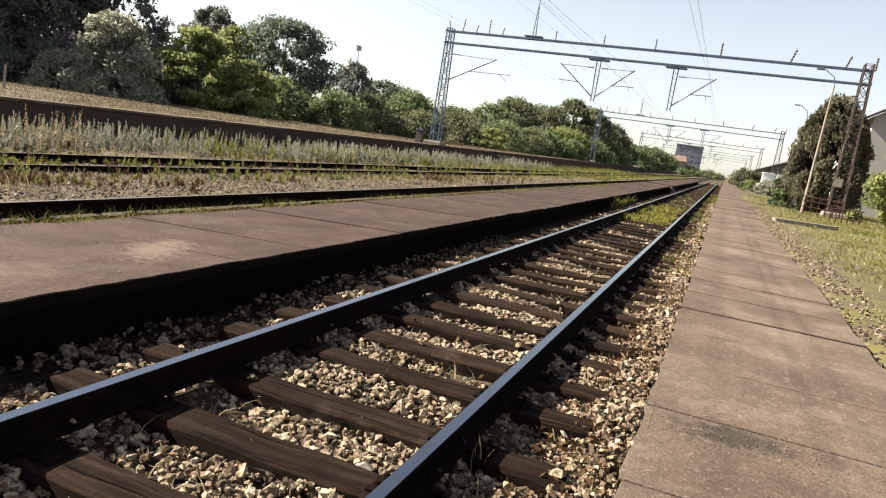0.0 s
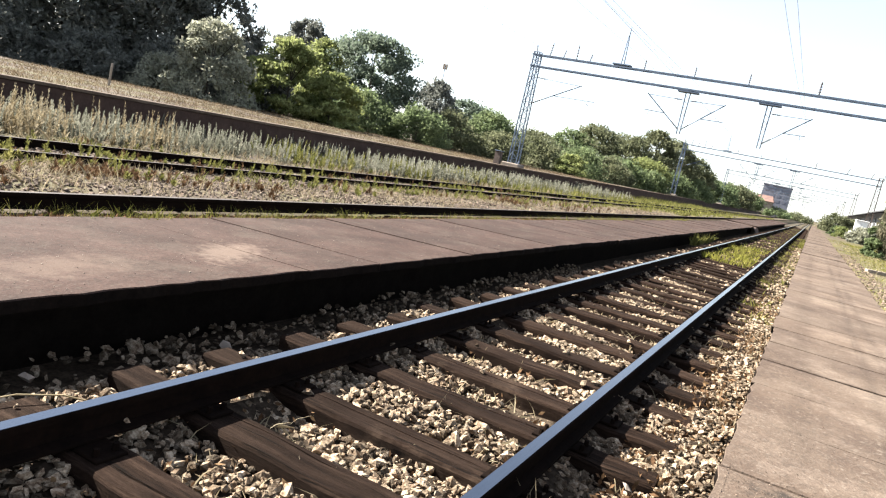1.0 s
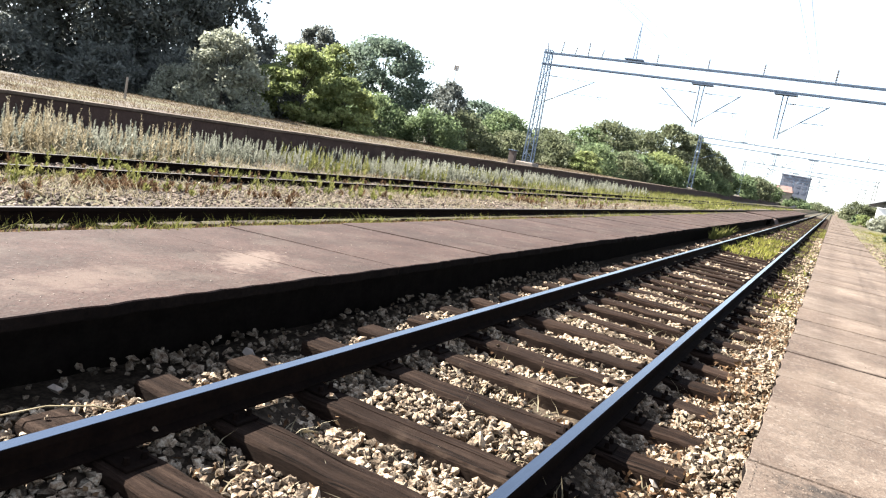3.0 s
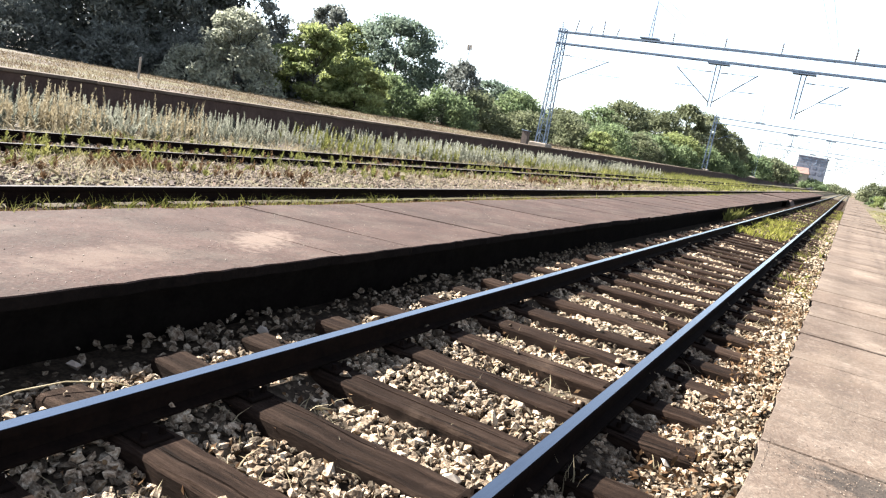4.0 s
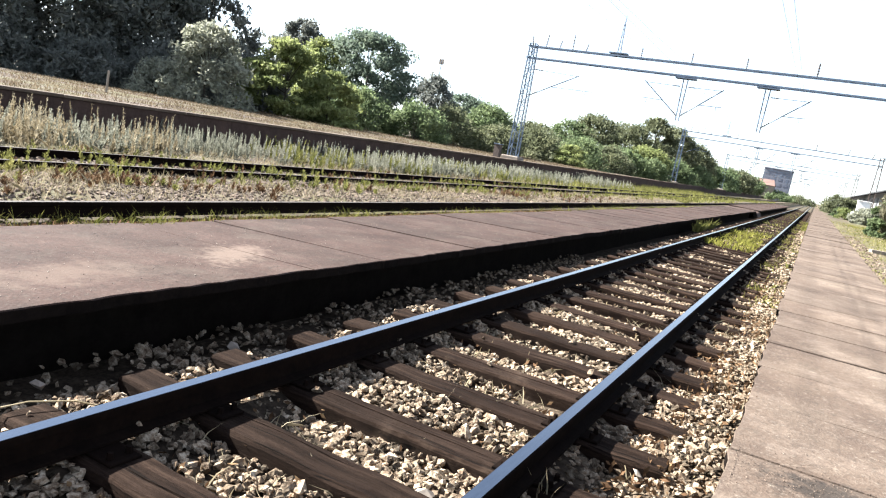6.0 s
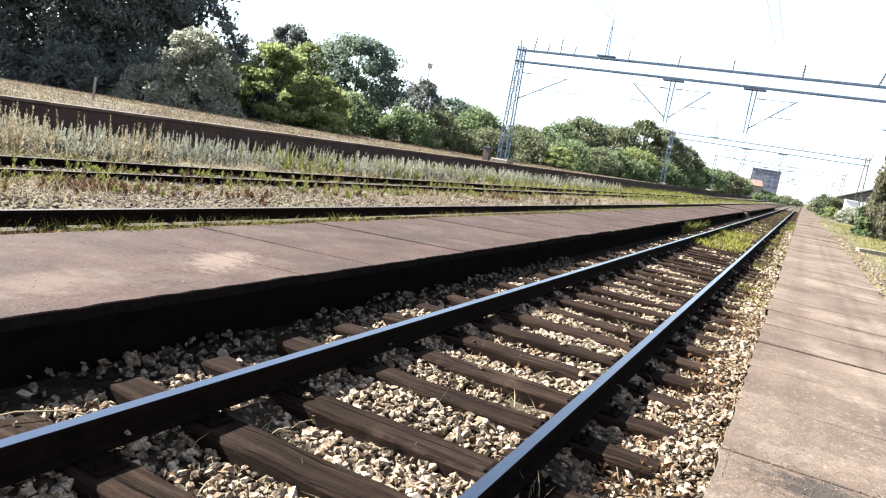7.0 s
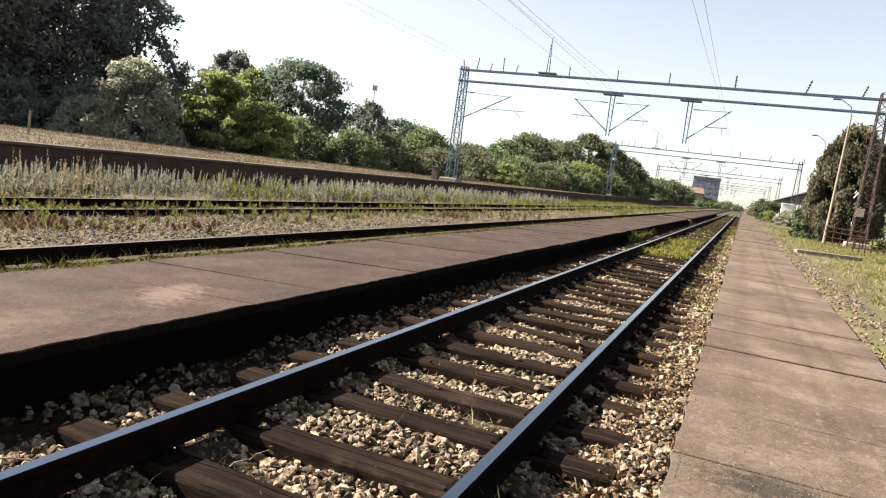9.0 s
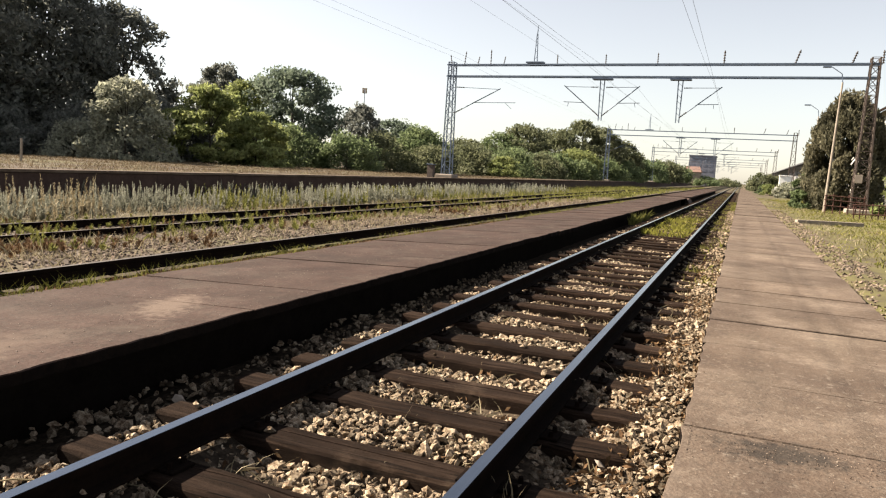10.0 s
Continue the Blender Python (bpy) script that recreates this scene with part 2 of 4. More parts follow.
# ---- mesh tools ----
class Mesh:
    """Collects vertices and faces for one mesh."""

    def __init__(self):
        self.v, self.f, self.m = [], [], []

    def add(self, vs, fs, mi=0):
        k = len(self.v)
        self.v.extend([tuple(p) for p in vs])
        self.f.extend([tuple(i + k for i in f) for f in fs])
        self.m.extend([mi] * len(fs))
        return self

    def box(self, a, b, mi=0, c=0.0):
        """A box from corner a to corner b, its edges cut by c."""
        (x0, y0, z0), (x1, y1, z1) = a, b
        if not c:
            vs = [(x, y, z) for z in (z0, z1) for y in (y0, y1) for x in (x0, x1)]
            return self.add(vs, [(0, 2, 3, 1), (4, 5, 7, 6), (0, 1, 5, 4), (2, 6, 7, 3), (0, 4, 6, 2), (1, 3, 7, 5)], mi)
        def ring(z, d):
            return [(x0 + d, y0 + d, z), (x1 - d, y0 + d, z), (x1 - d, y1 - d, z), (x0 + d, y1 - d, z)]
        vs = ring(z0, c) + ring(z0 + c, 0) + ring(z1 - c, 0) + ring(z1, c)
        fs = [(3, 2, 1, 0), (12, 13, 14, 15)]
        for r in range(3):
            for i in range(4):
                j = (i + 1) % 4
                fs.append((r * 4 + i, r * 4 + j, r * 4 + 4 + j, r * 4 + 4 + i))
        return self.add(vs, fs, mi)

    def bar(self, p, q, r, r2=None, n=5, mi=0):
        """A round bar from p to q."""
        p, q = Vector(p), Vector(q)
        r2 = r if r2 is None else r2
        d = (q - p).normalized()
        a = d.orthogonal().normalized()
        b = d.cross(a)
        vs = []
        for c0, rr in ((p, r), (q, r2)):
            for i in range(n):
                w = 2 * math.pi * i / n
                vs.append(c0 + (a * math.cos(w) + b * math.sin(w)) * rr)
        fs = [(i, (i + 1) % n, n + (i + 1) % n, n + i) for i in range(n)]
        fs += [tuple(range(n))[::-1], tuple(range(n, 2 * n))]
        return self.add(vs, fs, mi)

    def sweep(self, profile, ys, mi=0, x=0.0, z=0.0, side=1):
        """A closed profile of (x, z) swept along y."""
        n = len(profile)
        vs = [(x + side * px, y, z + pz) for y in ys for px, pz in profile]
        fs = []
        for r in range(len(ys) - 1):
            for i in range(n):
                j = (i + 1) % n
                fs.append((r * n + i, r * n + j, r * n + n + j, r * n + n + i))
        fs += [tuple(range(n))[::-1], tuple(range(len(vs) - n, len(vs)))]
        return self.add(vs, fs, mi)

    def data(self, name, mats, smooth=False):
        me = bpy.data.meshes.new(name)
        me.from_pydata(self.v, [], self.f)
        for m in mats:
            me.materials.append(m)
        me.polygons.foreach_set("material_index", self.m)
        if smooth:
            me.polygons.foreach_set("use_smooth", [True] * len(self.f))
        bm = bmesh.new()
        bm.from_mesh(me)
        if len(bm.faces) < 4000:
            bmesh.ops.recalc_face_normals(bm, faces=bm.faces)
            bm.to_mesh(me)
        bm.free()
        me.update()
        return me


def thing(name, mesh, mats, label="", category="", group="", kind="", smooth=False):
    mats = mats if isinstance(mats, (list, tuple)) else [mats]
    return tagged(new(name, mesh.data(name, mats, smooth) if mesh else None), label, category, group, kind)


def part(name, mesh, mats, parent, label="", smooth=False):
    mats = mats if isinstance(mats, (list, tuple)) else [mats]
    ob = new(name, mesh if isinstance(mesh, bpy.types.Mesh) else mesh.data(name, mats, smooth))
    ob.parent = parent
    return tagged(ob, label)


def arrays(name, v, f, m):
    """A mesh of many alike small pieces from arrays of corners and triangles."""
    me = bpy.data.meshes.new(name)
    me.vertices.add(len(v))
    me.vertices.foreach_set("co", np.ascontiguousarray(v, dtype=np.float32).ravel())
    k = f.shape[1]
    me.loops.add(f.size)
    me.loops.foreach_set("vertex_index", np.ascontiguousarray(f, dtype=np.int32).ravel())
    me.polygons.add(len(f))
    me.polygons.foreach_set("loop_start", np.arange(0, f.size, k, dtype=np.int32))
    me.materials.append(m)
    me.update(calc_edges=True)
    me.validate()
    me.shade_flat()
    return me


rng = np.random.default_rng(7)
rnd = random.Random(5)


def fnoise(x, y, s=1.0):
    return noise.noise(Vector((x * s, y * s, 3.7)))


# ---- ground: one sheet to the horizon ----
PROFILE = [(-3000, 1.0), (-300, 1.0), (-60, 0.66), (-30, 0.60), (-24, 0.58), (-19, 0.57), (-16.25, 0.55), (-16.2, -0.34), (-14, -0.34),
           (-11.5, -0.28), (-9.5, -0.24), (-7.9, -0.22), (-6.9, -0.10), (-5.6, 0.0), (-4.85, -0.03), (-4.66, -0.10), (-4.35, -0.09), (-4.1, -0.03), (-3.8, 0.015),
           (-3.6, -0.5), (-1.9, -0.6), (1.65, -0.6), (1.8, -0.6), (2.9, -0.6), (3.0, 0.06), (3.4, 0.10),
           (5, 0.06), (9, 0.1), (20, 0.2), (60, 0.2), (300, 0.3), (3000, 0.3)]


def profile(x):
    for (x0, z0), (x1, z1) in zip(PROFILE, PROFILE[1:]):
        if x0 <= x <= x1:
            return z0 + (z1 - z0) * (x - x0) / (x1 - x0)
    return 0.0


def ground_z(x, y):
    rough = 0.03 if -16 < x < -5.4 or x > 3.3 else (0.05 if x < -21 else 0.03 if x < -16.3 else 0.012)
    return profile(x) + rough * (fnoise(x, y, 0.5) + 0.5 * fnoise(x, y, 1.7))


def make_ground():
    xs = sorted({p[0] for p in PROFILE} | {-16 + 0.5 * i for i in range(22)} | {3.4 + 0.6 * i for i in range(16)} | {-18 - 1.5 * i for i in range(12)})
    ys = [-400, -100, -30, -10] + [-6 + 0.5 * i for i in range(80)] + [34 + 2 * i for i in range(40)] + [120 + 15 * i for i in range(20)] + [500, 1000, 3000]
    g = Mesh()
    vs = [(x, y, ground_z(x, y)) for y in ys for x in xs]
    n = len(xs)
    fs = [(r * n + i, r * n + i + 1, r * n + n + i + 1, r * n + n + i) for r in range(len(ys) - 1) for i in range(n - 1)]
    g.add(vs, fs)
    m = mat("yard_soil", [(0.06, 0.039, 0.028), (0.11, 0.075, 0.055), (0.18, 0.13, 0.098)], 0.9, 0.95, bump=0.8, fine=22)
    nt = m.node_tree
    n_, li = nt.nodes, nt.links
    bs = n_["Principled BSDF"]
    old = bs.inputs["Base Color"].links[0].from_socket
    geo = n_.new("ShaderNodeNewGeometry")
    big = n_.new("ShaderNodeTexNoise")
    big.inputs["Scale"].default_value, big.inputs["Detail"].default_value = 0.35, 5
    li.new(geo.outputs["Position"], big.inputs["Vector"])
    rp = n_.new("ShaderNodeValToRGB")
    rp.color_ramp.elements[0].position, rp.color_ramp.elements[1].position = 0.47, 0.60
    li.new(big.outputs[0], rp.inputs[0])
    mix = n_.new("ShaderNodeMix")
    mix.data_type = "RGBA"
    li.new(rp.outputs[0], mix.inputs[0])
    li.new(old, mix.inputs[6])
    mix.inputs[7].default_value = (0.062, 0.054, 0.022, 1)
    li.new(mix.outputs[2], bs.inputs["Base Color"])
    stain(m, (0.20, 0.18, 0.055), 1.2, 0.5, 0.75, 6.1, 0.9, (10, 35, 9, 80, 0))
    ob = thing("ground", g, m, "uneven yard ground of brown soil, gravel and dry grass", "ground", kind="structure", smooth=True)
    return ob


make_ground()

# ---- tracks ----
HEAD = [(-0.034, -0.004), (-0.030, 0.0), (0.030, 0.0), (0.034, -0.004), (0.034, -0.036), (0.009, -0.048), (0.009, -0.122), (0.062, -0.136),
        (0.062, -0.148), (-0.062, -0.148), (-0.062, -0.136), (-0.009, -0.122), (-0.009, -0.048), (-0.034, -0.036)]


def make_rail(x, z, y0, y1, top, label):
    ys = [y0 + (y1 - y0) * i / 40 for i in range(41)]
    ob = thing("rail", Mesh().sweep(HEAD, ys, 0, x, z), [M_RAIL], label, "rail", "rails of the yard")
    run = Mesh()
    run.add([(x + dx, y, z + dz) for y in (y0, y1) for dx, dz in ((-0.029, 0.0012), (0.029, 0.0012), (0.033, -0.006), (-0.033, -0.006))],
            [(0, 1, 5, 4), (1, 2, 6, 5), (3, 0, 4, 7), (0, 3, 2, 1), (4, 5, 6, 7)])
    part("running_surface", run, top, ob, "polished running surface" if top is M_RUN else "dull worn running surface")
    return ob


for sx in (-0.753, 0.753):
    make_rail(sx, 0, -6, 420, M_RUN, "steel rail with polished top and rusty sides on timber sleepers")
make_rail(-4.66, 0.1, -6, 400, M_RUNRUST, "rusty steel rail half sunk in weeds behind the platform")
make_rail(-8.72, -0.1, -6, 400, M_RUNRUST, "rusty steel rail among gravel and yellow weeds")
make_rail(-10.22, -0.1, -6, 400, M_RUNRUST, "rusty steel rail below tall grey weeds")


def tie_mesh(seed):
    """A hewn sleeper with uneven edges and a wandering crack along its top."""
    r = random.Random(seed)
    L, W, H, n = 1.29, 0.118, 0.15, 18
    m = Mesh()
    rings = []
    g = r.uniform(-0.05, 0.05)
    w0, w1 = sorted((r.uniform(-1.2, 0.2), r.uniform(0.1, 1.25)))
    for i in range(n + 1):
        x = -L + 2 * L * i / n
        a, b, h = W + r.uniform(-0.010, 0.006), W + r.uniform(-0.010, 0.006), r.uniform(-0.006, 0.004)
        e = r.uniform(0.0, 0.035) if i in (0, n) else 0
        x += -e if i == 0 else e
        c = 0.012 + r.uniform(0, 0.010)
        g = max(-0.06, min(0.06, g + r.uniform(-0.008, 0.008)))
        k = r.uniform(0.004, 0.008) if w0 < x < w1 else 0.0008
        d = 0.03 if w0 < x < w1 else 0.001
        rings.append([(x, -a, -H), (x, b, -H), (x, b, h - c), (x, b - c, h), (x, g + k, h + 0.002), (x, g, h - d),
                      (x, g - k, h + 0.002), (x, -a + c, h + r.uniform(-0.004, 0.003)), (x, -a, h - c)])
    q = 9
    vs = [p for ring in rings for p in ring]
    fs = [(k * q + i, k * q + (i + 1) % q, k * q + q + (i + 1) % q, k * q + q + i) for k in range(n) for i in range(q)]
    fs += [tuple(range(q))[::-1], tuple(range(n * q, n * q + q))]
    return m.add(vs, fs)


TIE_Y = [2.15, 2.79, 3.43, 4.18, 4.80, 5.48, 6.10, 6.76, 7.41]
TIE_Y = [2.15 - 0.655 * k for k in range(12, 0, -1)] + TIE_Y + [7.41 + 0.658 * k for k in range(1, 172)]


def make_ties():
    protos = []
    for k in range(10):
        ob = tagged(new("sleeper"), "weathered dark brown timber sleeper lying in pale ballast", "sleeper", "sleepers of the main track")
        part("timber", tie_mesh(k), M_TIE, ob)
        for s in (-0.753, 0.753):
            pl = Mesh().box((s - 0.17, -0.075, 0.0), (s + 0.17, 0.075, 0.018), 0, 0.004)
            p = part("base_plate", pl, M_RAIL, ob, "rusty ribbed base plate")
            if k < 5:
                for dx in (-0.125, 0.125):
                    for dy in (-0.045, 0.045):
                        part("screw", Mesh().bar((s + dx, dy, 0.016), (s + dx, dy, 0.05), 0.017, 0.013, 6), M_RAIL, p)
        protos.append(ob)
    used = set()
    for k, y in enumerate(TIE_Y):
        y += rnd.uniform(-0.02, 0.02) if k > 20 else 0
        m = pose(rnd.uniform(-0.04, 0.04), y, -0.166 + rnd.uniform(-0.006, 0.0), 0, 0, rnd.uniform(-1.2, 1.2) + (180 if rnd.random() < 0.5 else 0))
        i = rnd.randrange(5) + (5 if k > 32 else 0)
        if i not in used:
            used.add(i)
            protos[i].matrix_basis = m
        else:
            copy_thing(protos[i], m)


make_ties()


def make_old_ties():
    """Half-buried ends of the sleepers under the rusty rail behind the island platform."""
    first = None
    for k in range(28):
        y = 1.3 + 0.66 * k + rnd.uniform(-0.08, 0.08)
        m = pose(-5.35 + rnd.uniform(-0.12, 0.1), y, (-0.045 if y < 5.6 else -0.08) + rnd.uniform(-0.02, 0.0), 0, rnd.uniform(-0.6, 0.6), rnd.uniform(-4, 4))
        if first is None:
            first = tagged(new("sleeper"), "rotten grey timber sleeper half buried in soil and weeds", "sleeper", "old sleepers behind the platform")
            part("timber", tie_mesh(77), M_TIE, first)
            first.matrix_basis = m
        else:
            copy_thing(first, m)


make_old_ties()


# ---- loading platform wall on the far side ----
def make_loading_wall():
    w = Mesh()
    ys = [-30 + 3.0 * i for i in range(100)]
    for y in ys:
        w.box((-16.35, y + 0.006, -0.5), (-15.92 + rnd.uniform(-0.01, 0.01), y + 2.994, 0.56), 0, 0.006)
    wall = thing("wall_west", w, M_WALL, "long dark sooty retaining wall of the old loading platform", "wall", kind="structure")
    for k in range(66):
        y = -20 + 2.0 * k
        c = Mesh().box((-0.3, 0.004, -0.03), (0.3, 1.996, 0.05), 0, 0.01)
        if k == 0:
            cm = c.data("coping_stone", [M_SLAB])
        ob = part("coping_stone", cm, M_COPE, wall)
        ob.matrix_basis = pose(-16.15 + rnd.uniform(-0.01, 0.01), y, 0.60 + rnd.uniform(-0.003, 0.003), rnd.uniform(-0.06, 0.06), rnd.uniform(-0.5, 0.5), rnd.uniform(-0.15, 0.15))
    far = Mesh()
    for k in range(45):
        far.box((-16.45, 112 + 3 * k, 0.55), (-15.84, 114.99 + 3 * k, 0.67), 0, 0.012)
    part("coping_row", far, M_SLAB, wall)


make_loading_wall()


# ---- overhead line: portals with lattice towers ----
def lattice(m, x, y, z0, z1, wx0, wx1, wy, step, r=0.028):
    """A lattice tower with four legs and crossed bracing; wx0 wide below and wx1 above."""
    def corner(i, z):
        w = wx0 + (wx1 - wx0) * (z - z0) / (z1 - z0)
        return Vector((x + (-w, w, w, -w)[i] / 2, y + (-wy, -wy, wy, wy)[i] / 2, z))
    for i in range(4):
        m.bar(corner(i, z0), corner(i, z1), r * 1.6, None, 4)
    n = max(2, int((z1 - z0) / step))
    for k in range(n):
        za, zb = z0 + (z1 - z0) * k / n, z0 + (z1 - z0) * (k + 1) / n
        for i in range(4):
            j = (i + 1) % 4
            if k % 2:
                i, j = j, i
            m.bar(corner(i, za), corner(j, zb), r * 0.75, None, 4)
            m.bar(corner(i, zb), corner(j, zb), r * 0.6, None, 4)
    return m


def insulator(m, p, q, r=0.045):
    p, q = Vector(p), Vector(q)
    n = 5
    for k in range(n):
        a, b = p.lerp(q, k / n), p.lerp(q, (k + 0.62) / n)
        m.bar(a, b, r, r * 0.45, 7)
    m.bar(p, q, r * 0.4, None, 5)


def cantilever(parent, root_lo, root_hi, tip, wire):
    """A bracket arm: stay with insulator, sloping tube, registration arm."""
    a = Mesh()
    rl, rh, tip, wire = Vector(root_lo), Vector(root_hi), Vector(tip), Vector(wire)
    a.bar(rh.lerp(tip, 0.22), tip, 0.016, None, 5)
    a.bar(rl.lerp(tip, 0.2), tip + (tip - rl).normalized() * 0.1, 0.032, None, 6)
    base = rl.lerp(tip, 0.45)
    end = Vector((wire.x + (0.25 if wire.x > rl.x else -0.25), wire.y, base.z + 0.03))
    a.bar(base, end, 0.02, None, 5)
    a.bar(end.lerp(base, 0.25), wire, 0.014, None, 5)
    arm = part("bracket_arm", a, M_STEEL, parent)
    for base_pt, share, rr in ((rh, 0.22, 0.05), (rl, 0.2, 0.06)):
        i = Mesh()
        insulator(i, base_pt, base_pt.lerp(tip, share), rr)
        part("insulator", i, M_INS, arm, "brown ribbed insulator")


def portal(y, near, xl=-16.9, xr=7.75):
    zb, zt = 7.42, 8.16
    ob = tagged(new("overhead_line_portal"), "steel lattice portal carrying the railway overhead line", "portal", "overhead line portals")
    lt = lattice(Mesh(), xl, y, 0.62, 8.35, 0.62, 0.36, 0.5, 0.52 if near else 1.2)
    part("tower", lt, M_STEEL, ob)
    rt = lattice(Mesh(), xr, y, 0.0, 8.5, 0.78, 0.40, 0.55, 0.5 if near else 1.2, 0.034)
    part("tower", rt, M_STEELRUST, ob, "rust-brown lattice tower")
    b = Mesh()
    for z in (zb, zt):
        for dy in (-0.22, 0.22):
            b.box((xl - 0.3, y + dy - 0.04, z - 0.045), (xr + 0.3, y + dy + 0.04, z + 0.045))
    n = 26 if near else 12
    for k in range(n):
        xa, xb = xl + (xr - xl) * k / n, xl + (xr - xl) * (k + 1) / n
        for z in (zb, zt):
            b.bar((xa, y - 0.22, z), (xb, y + 0.22, z), 0.016, None, 4)
    part("beam", b, M_STEEL, ob, "double-chord horizontal beam")
    for x in (-6.8, -2.18):
        h = Mesh()
        for dx in (-0.13, 0.13):
            h.bar((x + dx, y, zb - 0.12), (x + dx * 0.7, y, 4.75), 0.035, None, 5)
        for k in range(7):
            h.bar((x - 0.12, y, 7.1 - k * 0.35), (x + 0.12, y, 6.9 - k * 0.35), 0.012, None, 4)
        h.box((x - 0.60, y - 0.25, zb - 0.18), (x + 0.62, y + 0.25, zb - 0.08), 0, 0.02)
        part("drop_post", h, M_STEEL, ob, "hanging lattice post with mounting plate")
    cantilever(ob, (-2.1, y, 5.05), (-1.95, y, 6.8), (0.08, y, 6.82), (-0.2, y, 5.6))
    cantilever(ob, (-6.7, y, 5.05), (-6.55, y, 6.8), (-4.6, y, 6.82), (-4.7, y, 5.6))
    cantilever(ob, (-6.9, y, 5.05), (-7.05, y, 6.8), (-9.1, y, 6.82), (-8.9, y, 5.6))
    cantilever(ob, (-16.6, y, 5.0), (-16.6, y, 6.72), (-13.5, y, 6.6), (-12.6, y, 5.35))
    s = Mesh()
    s.box((-11.75, y - 0.25, zt + 0.1), (-10.6, y + 0.25, zt + 0.2), 0, 0.02)
    for dx in (-0.1, 0.1):
        s.bar((-11.17 + dx, y, zt + 0.15), (-11.17 + dx * 0.3, y, 10.1), 0.035, 0.025, 5)
    s.bar((-11.17, y, 10.0), (-11.15, y, 10.62), 0.04, 0.02, 5)
    for k in range(5):
        s.bar((-11.3 + 0.02 * k, y, 8.5 + k * 0.4), (-11.04 - 0.02 * k, y, 8.7 + k * 0.4), 0.012, None, 4)
    part("mast_top", s, M_STEEL, ob, "small pointed lattice mast")
    for x, h, lean in ((-16.95, 0.62, -0.12), (-16.05, 0.85, 0.1), (-15.1, 0.5, 0.1), (-14.2, 0.95, 0.0), (-13.3, 0.5, 0.1), (-9.75, 0.6, 0.0), (-6.7, 0.6, 0.0), (-3.6, 0.65, 0.0),
                       (0.12, 0.75, 0.0), (3.85, 0.75, 0.22), (6.65, 0.65, 0.2), (8.1, 0.7, 0.0)):
        m = Mesh()
        insulator(m, (x, y, zt + 0.05), (x + lean, y, zt + 0.05 + h), 0.075 if x > 0 else 0.055)
        if x < -9:
            m.bar((x, y, zt + 0.06), (x + 0.3, y, zt + 0.02), 0.03, None, 5)
        part("insulator", m, M_INS, ob, "brown post insulator on the beam")
    part("plate", Mesh().box((xr - 0.36, y - 0.34, 1.75), (xr + 0.02, y - 0.31, 2.2), 0, 0.01), M_COPE, ob, "pale warning plate on the tower")
    for x, z0, z1 in ((xl, 0.3, 0.86), (xr, -0.3, 0.32)):
        part("footing", Mesh().box((x - 0.6, y - 0.58, z0), (x + 0.6, y + 0.58, z1), 0, 0.05), M_COPE, ob, "concrete footing")
    return ob


PORTALS = (45, 106, 163, 222, 280)
for k, yy in enumerate(PORTALS):
    portal(yy, k == 0)


def wire(x, z, droop, label, r=0.008):
    m = Mesh()
    stops = [-18] + list(PORTALS)
    pts = []
    for a, b in zip(stops, stops[1:]):
        for k in range(10):
            u = k / 10
            pts.append((x, a + (b - a) * u, z - droop * 4 * u * (1 - u)))
    pts.append((x, stops[-1], z))
    for p, q in zip(pts, pts[1:]):
        m.bar(p, q, r, None, 4)
    thing("overhead_wire", m, M_WIRE, label, "wire", "overhead wires")


for x in (-0.2, -4.7):
    wire(x + 0.45, 5.6, 0.0, "straight copper contact wire over a track", 0.0045)
    wire(x, 6.85, 0.75, "sagging copper catenary wire over a track", 0.0045)
for x in (-16.95, -16.05, -9.75, -8.3):
    wire(x, 8.75, 0.3, "thin feeder wire carried on post insulators", 0.0045)


# ---- trees and shrubs ----
def leaf_cloud(pts, size, seed, up=0.0):
    """Small leaves in all directions, or rising outwards by up."""
    r = np.random.default_rng(seed)
    n = len(pts)
    a = r.normal(size=(n, 3))
    if up:
        out = pts * np.array([1.0, 1.0, 0.0])
        a = a * 0.55 + up * (np.array([[0, 0, 1.0]]) + 0.5 * out / np.maximum(0.1, np.linalg.norm(out, axis=1))[:, None])
    a /= np.linalg.norm(a, axis=1)[:, None]
    b = r.normal(size=(n, 3))
    b -= a * (a * b).sum(1)[:, None]
    b /= np.linalg.norm(b, axis=1)[:, None]
    s = (size * r.uniform(0.6, 1.4, n))[:, None]
    v = np.stack([pts - a * s, pts + b * s * 0.42, pts + a * s, pts - b * s * 0.42], 1).reshape(-1, 3)
    f = np.arange(4 * n).reshape(n, 4)
    return v, f


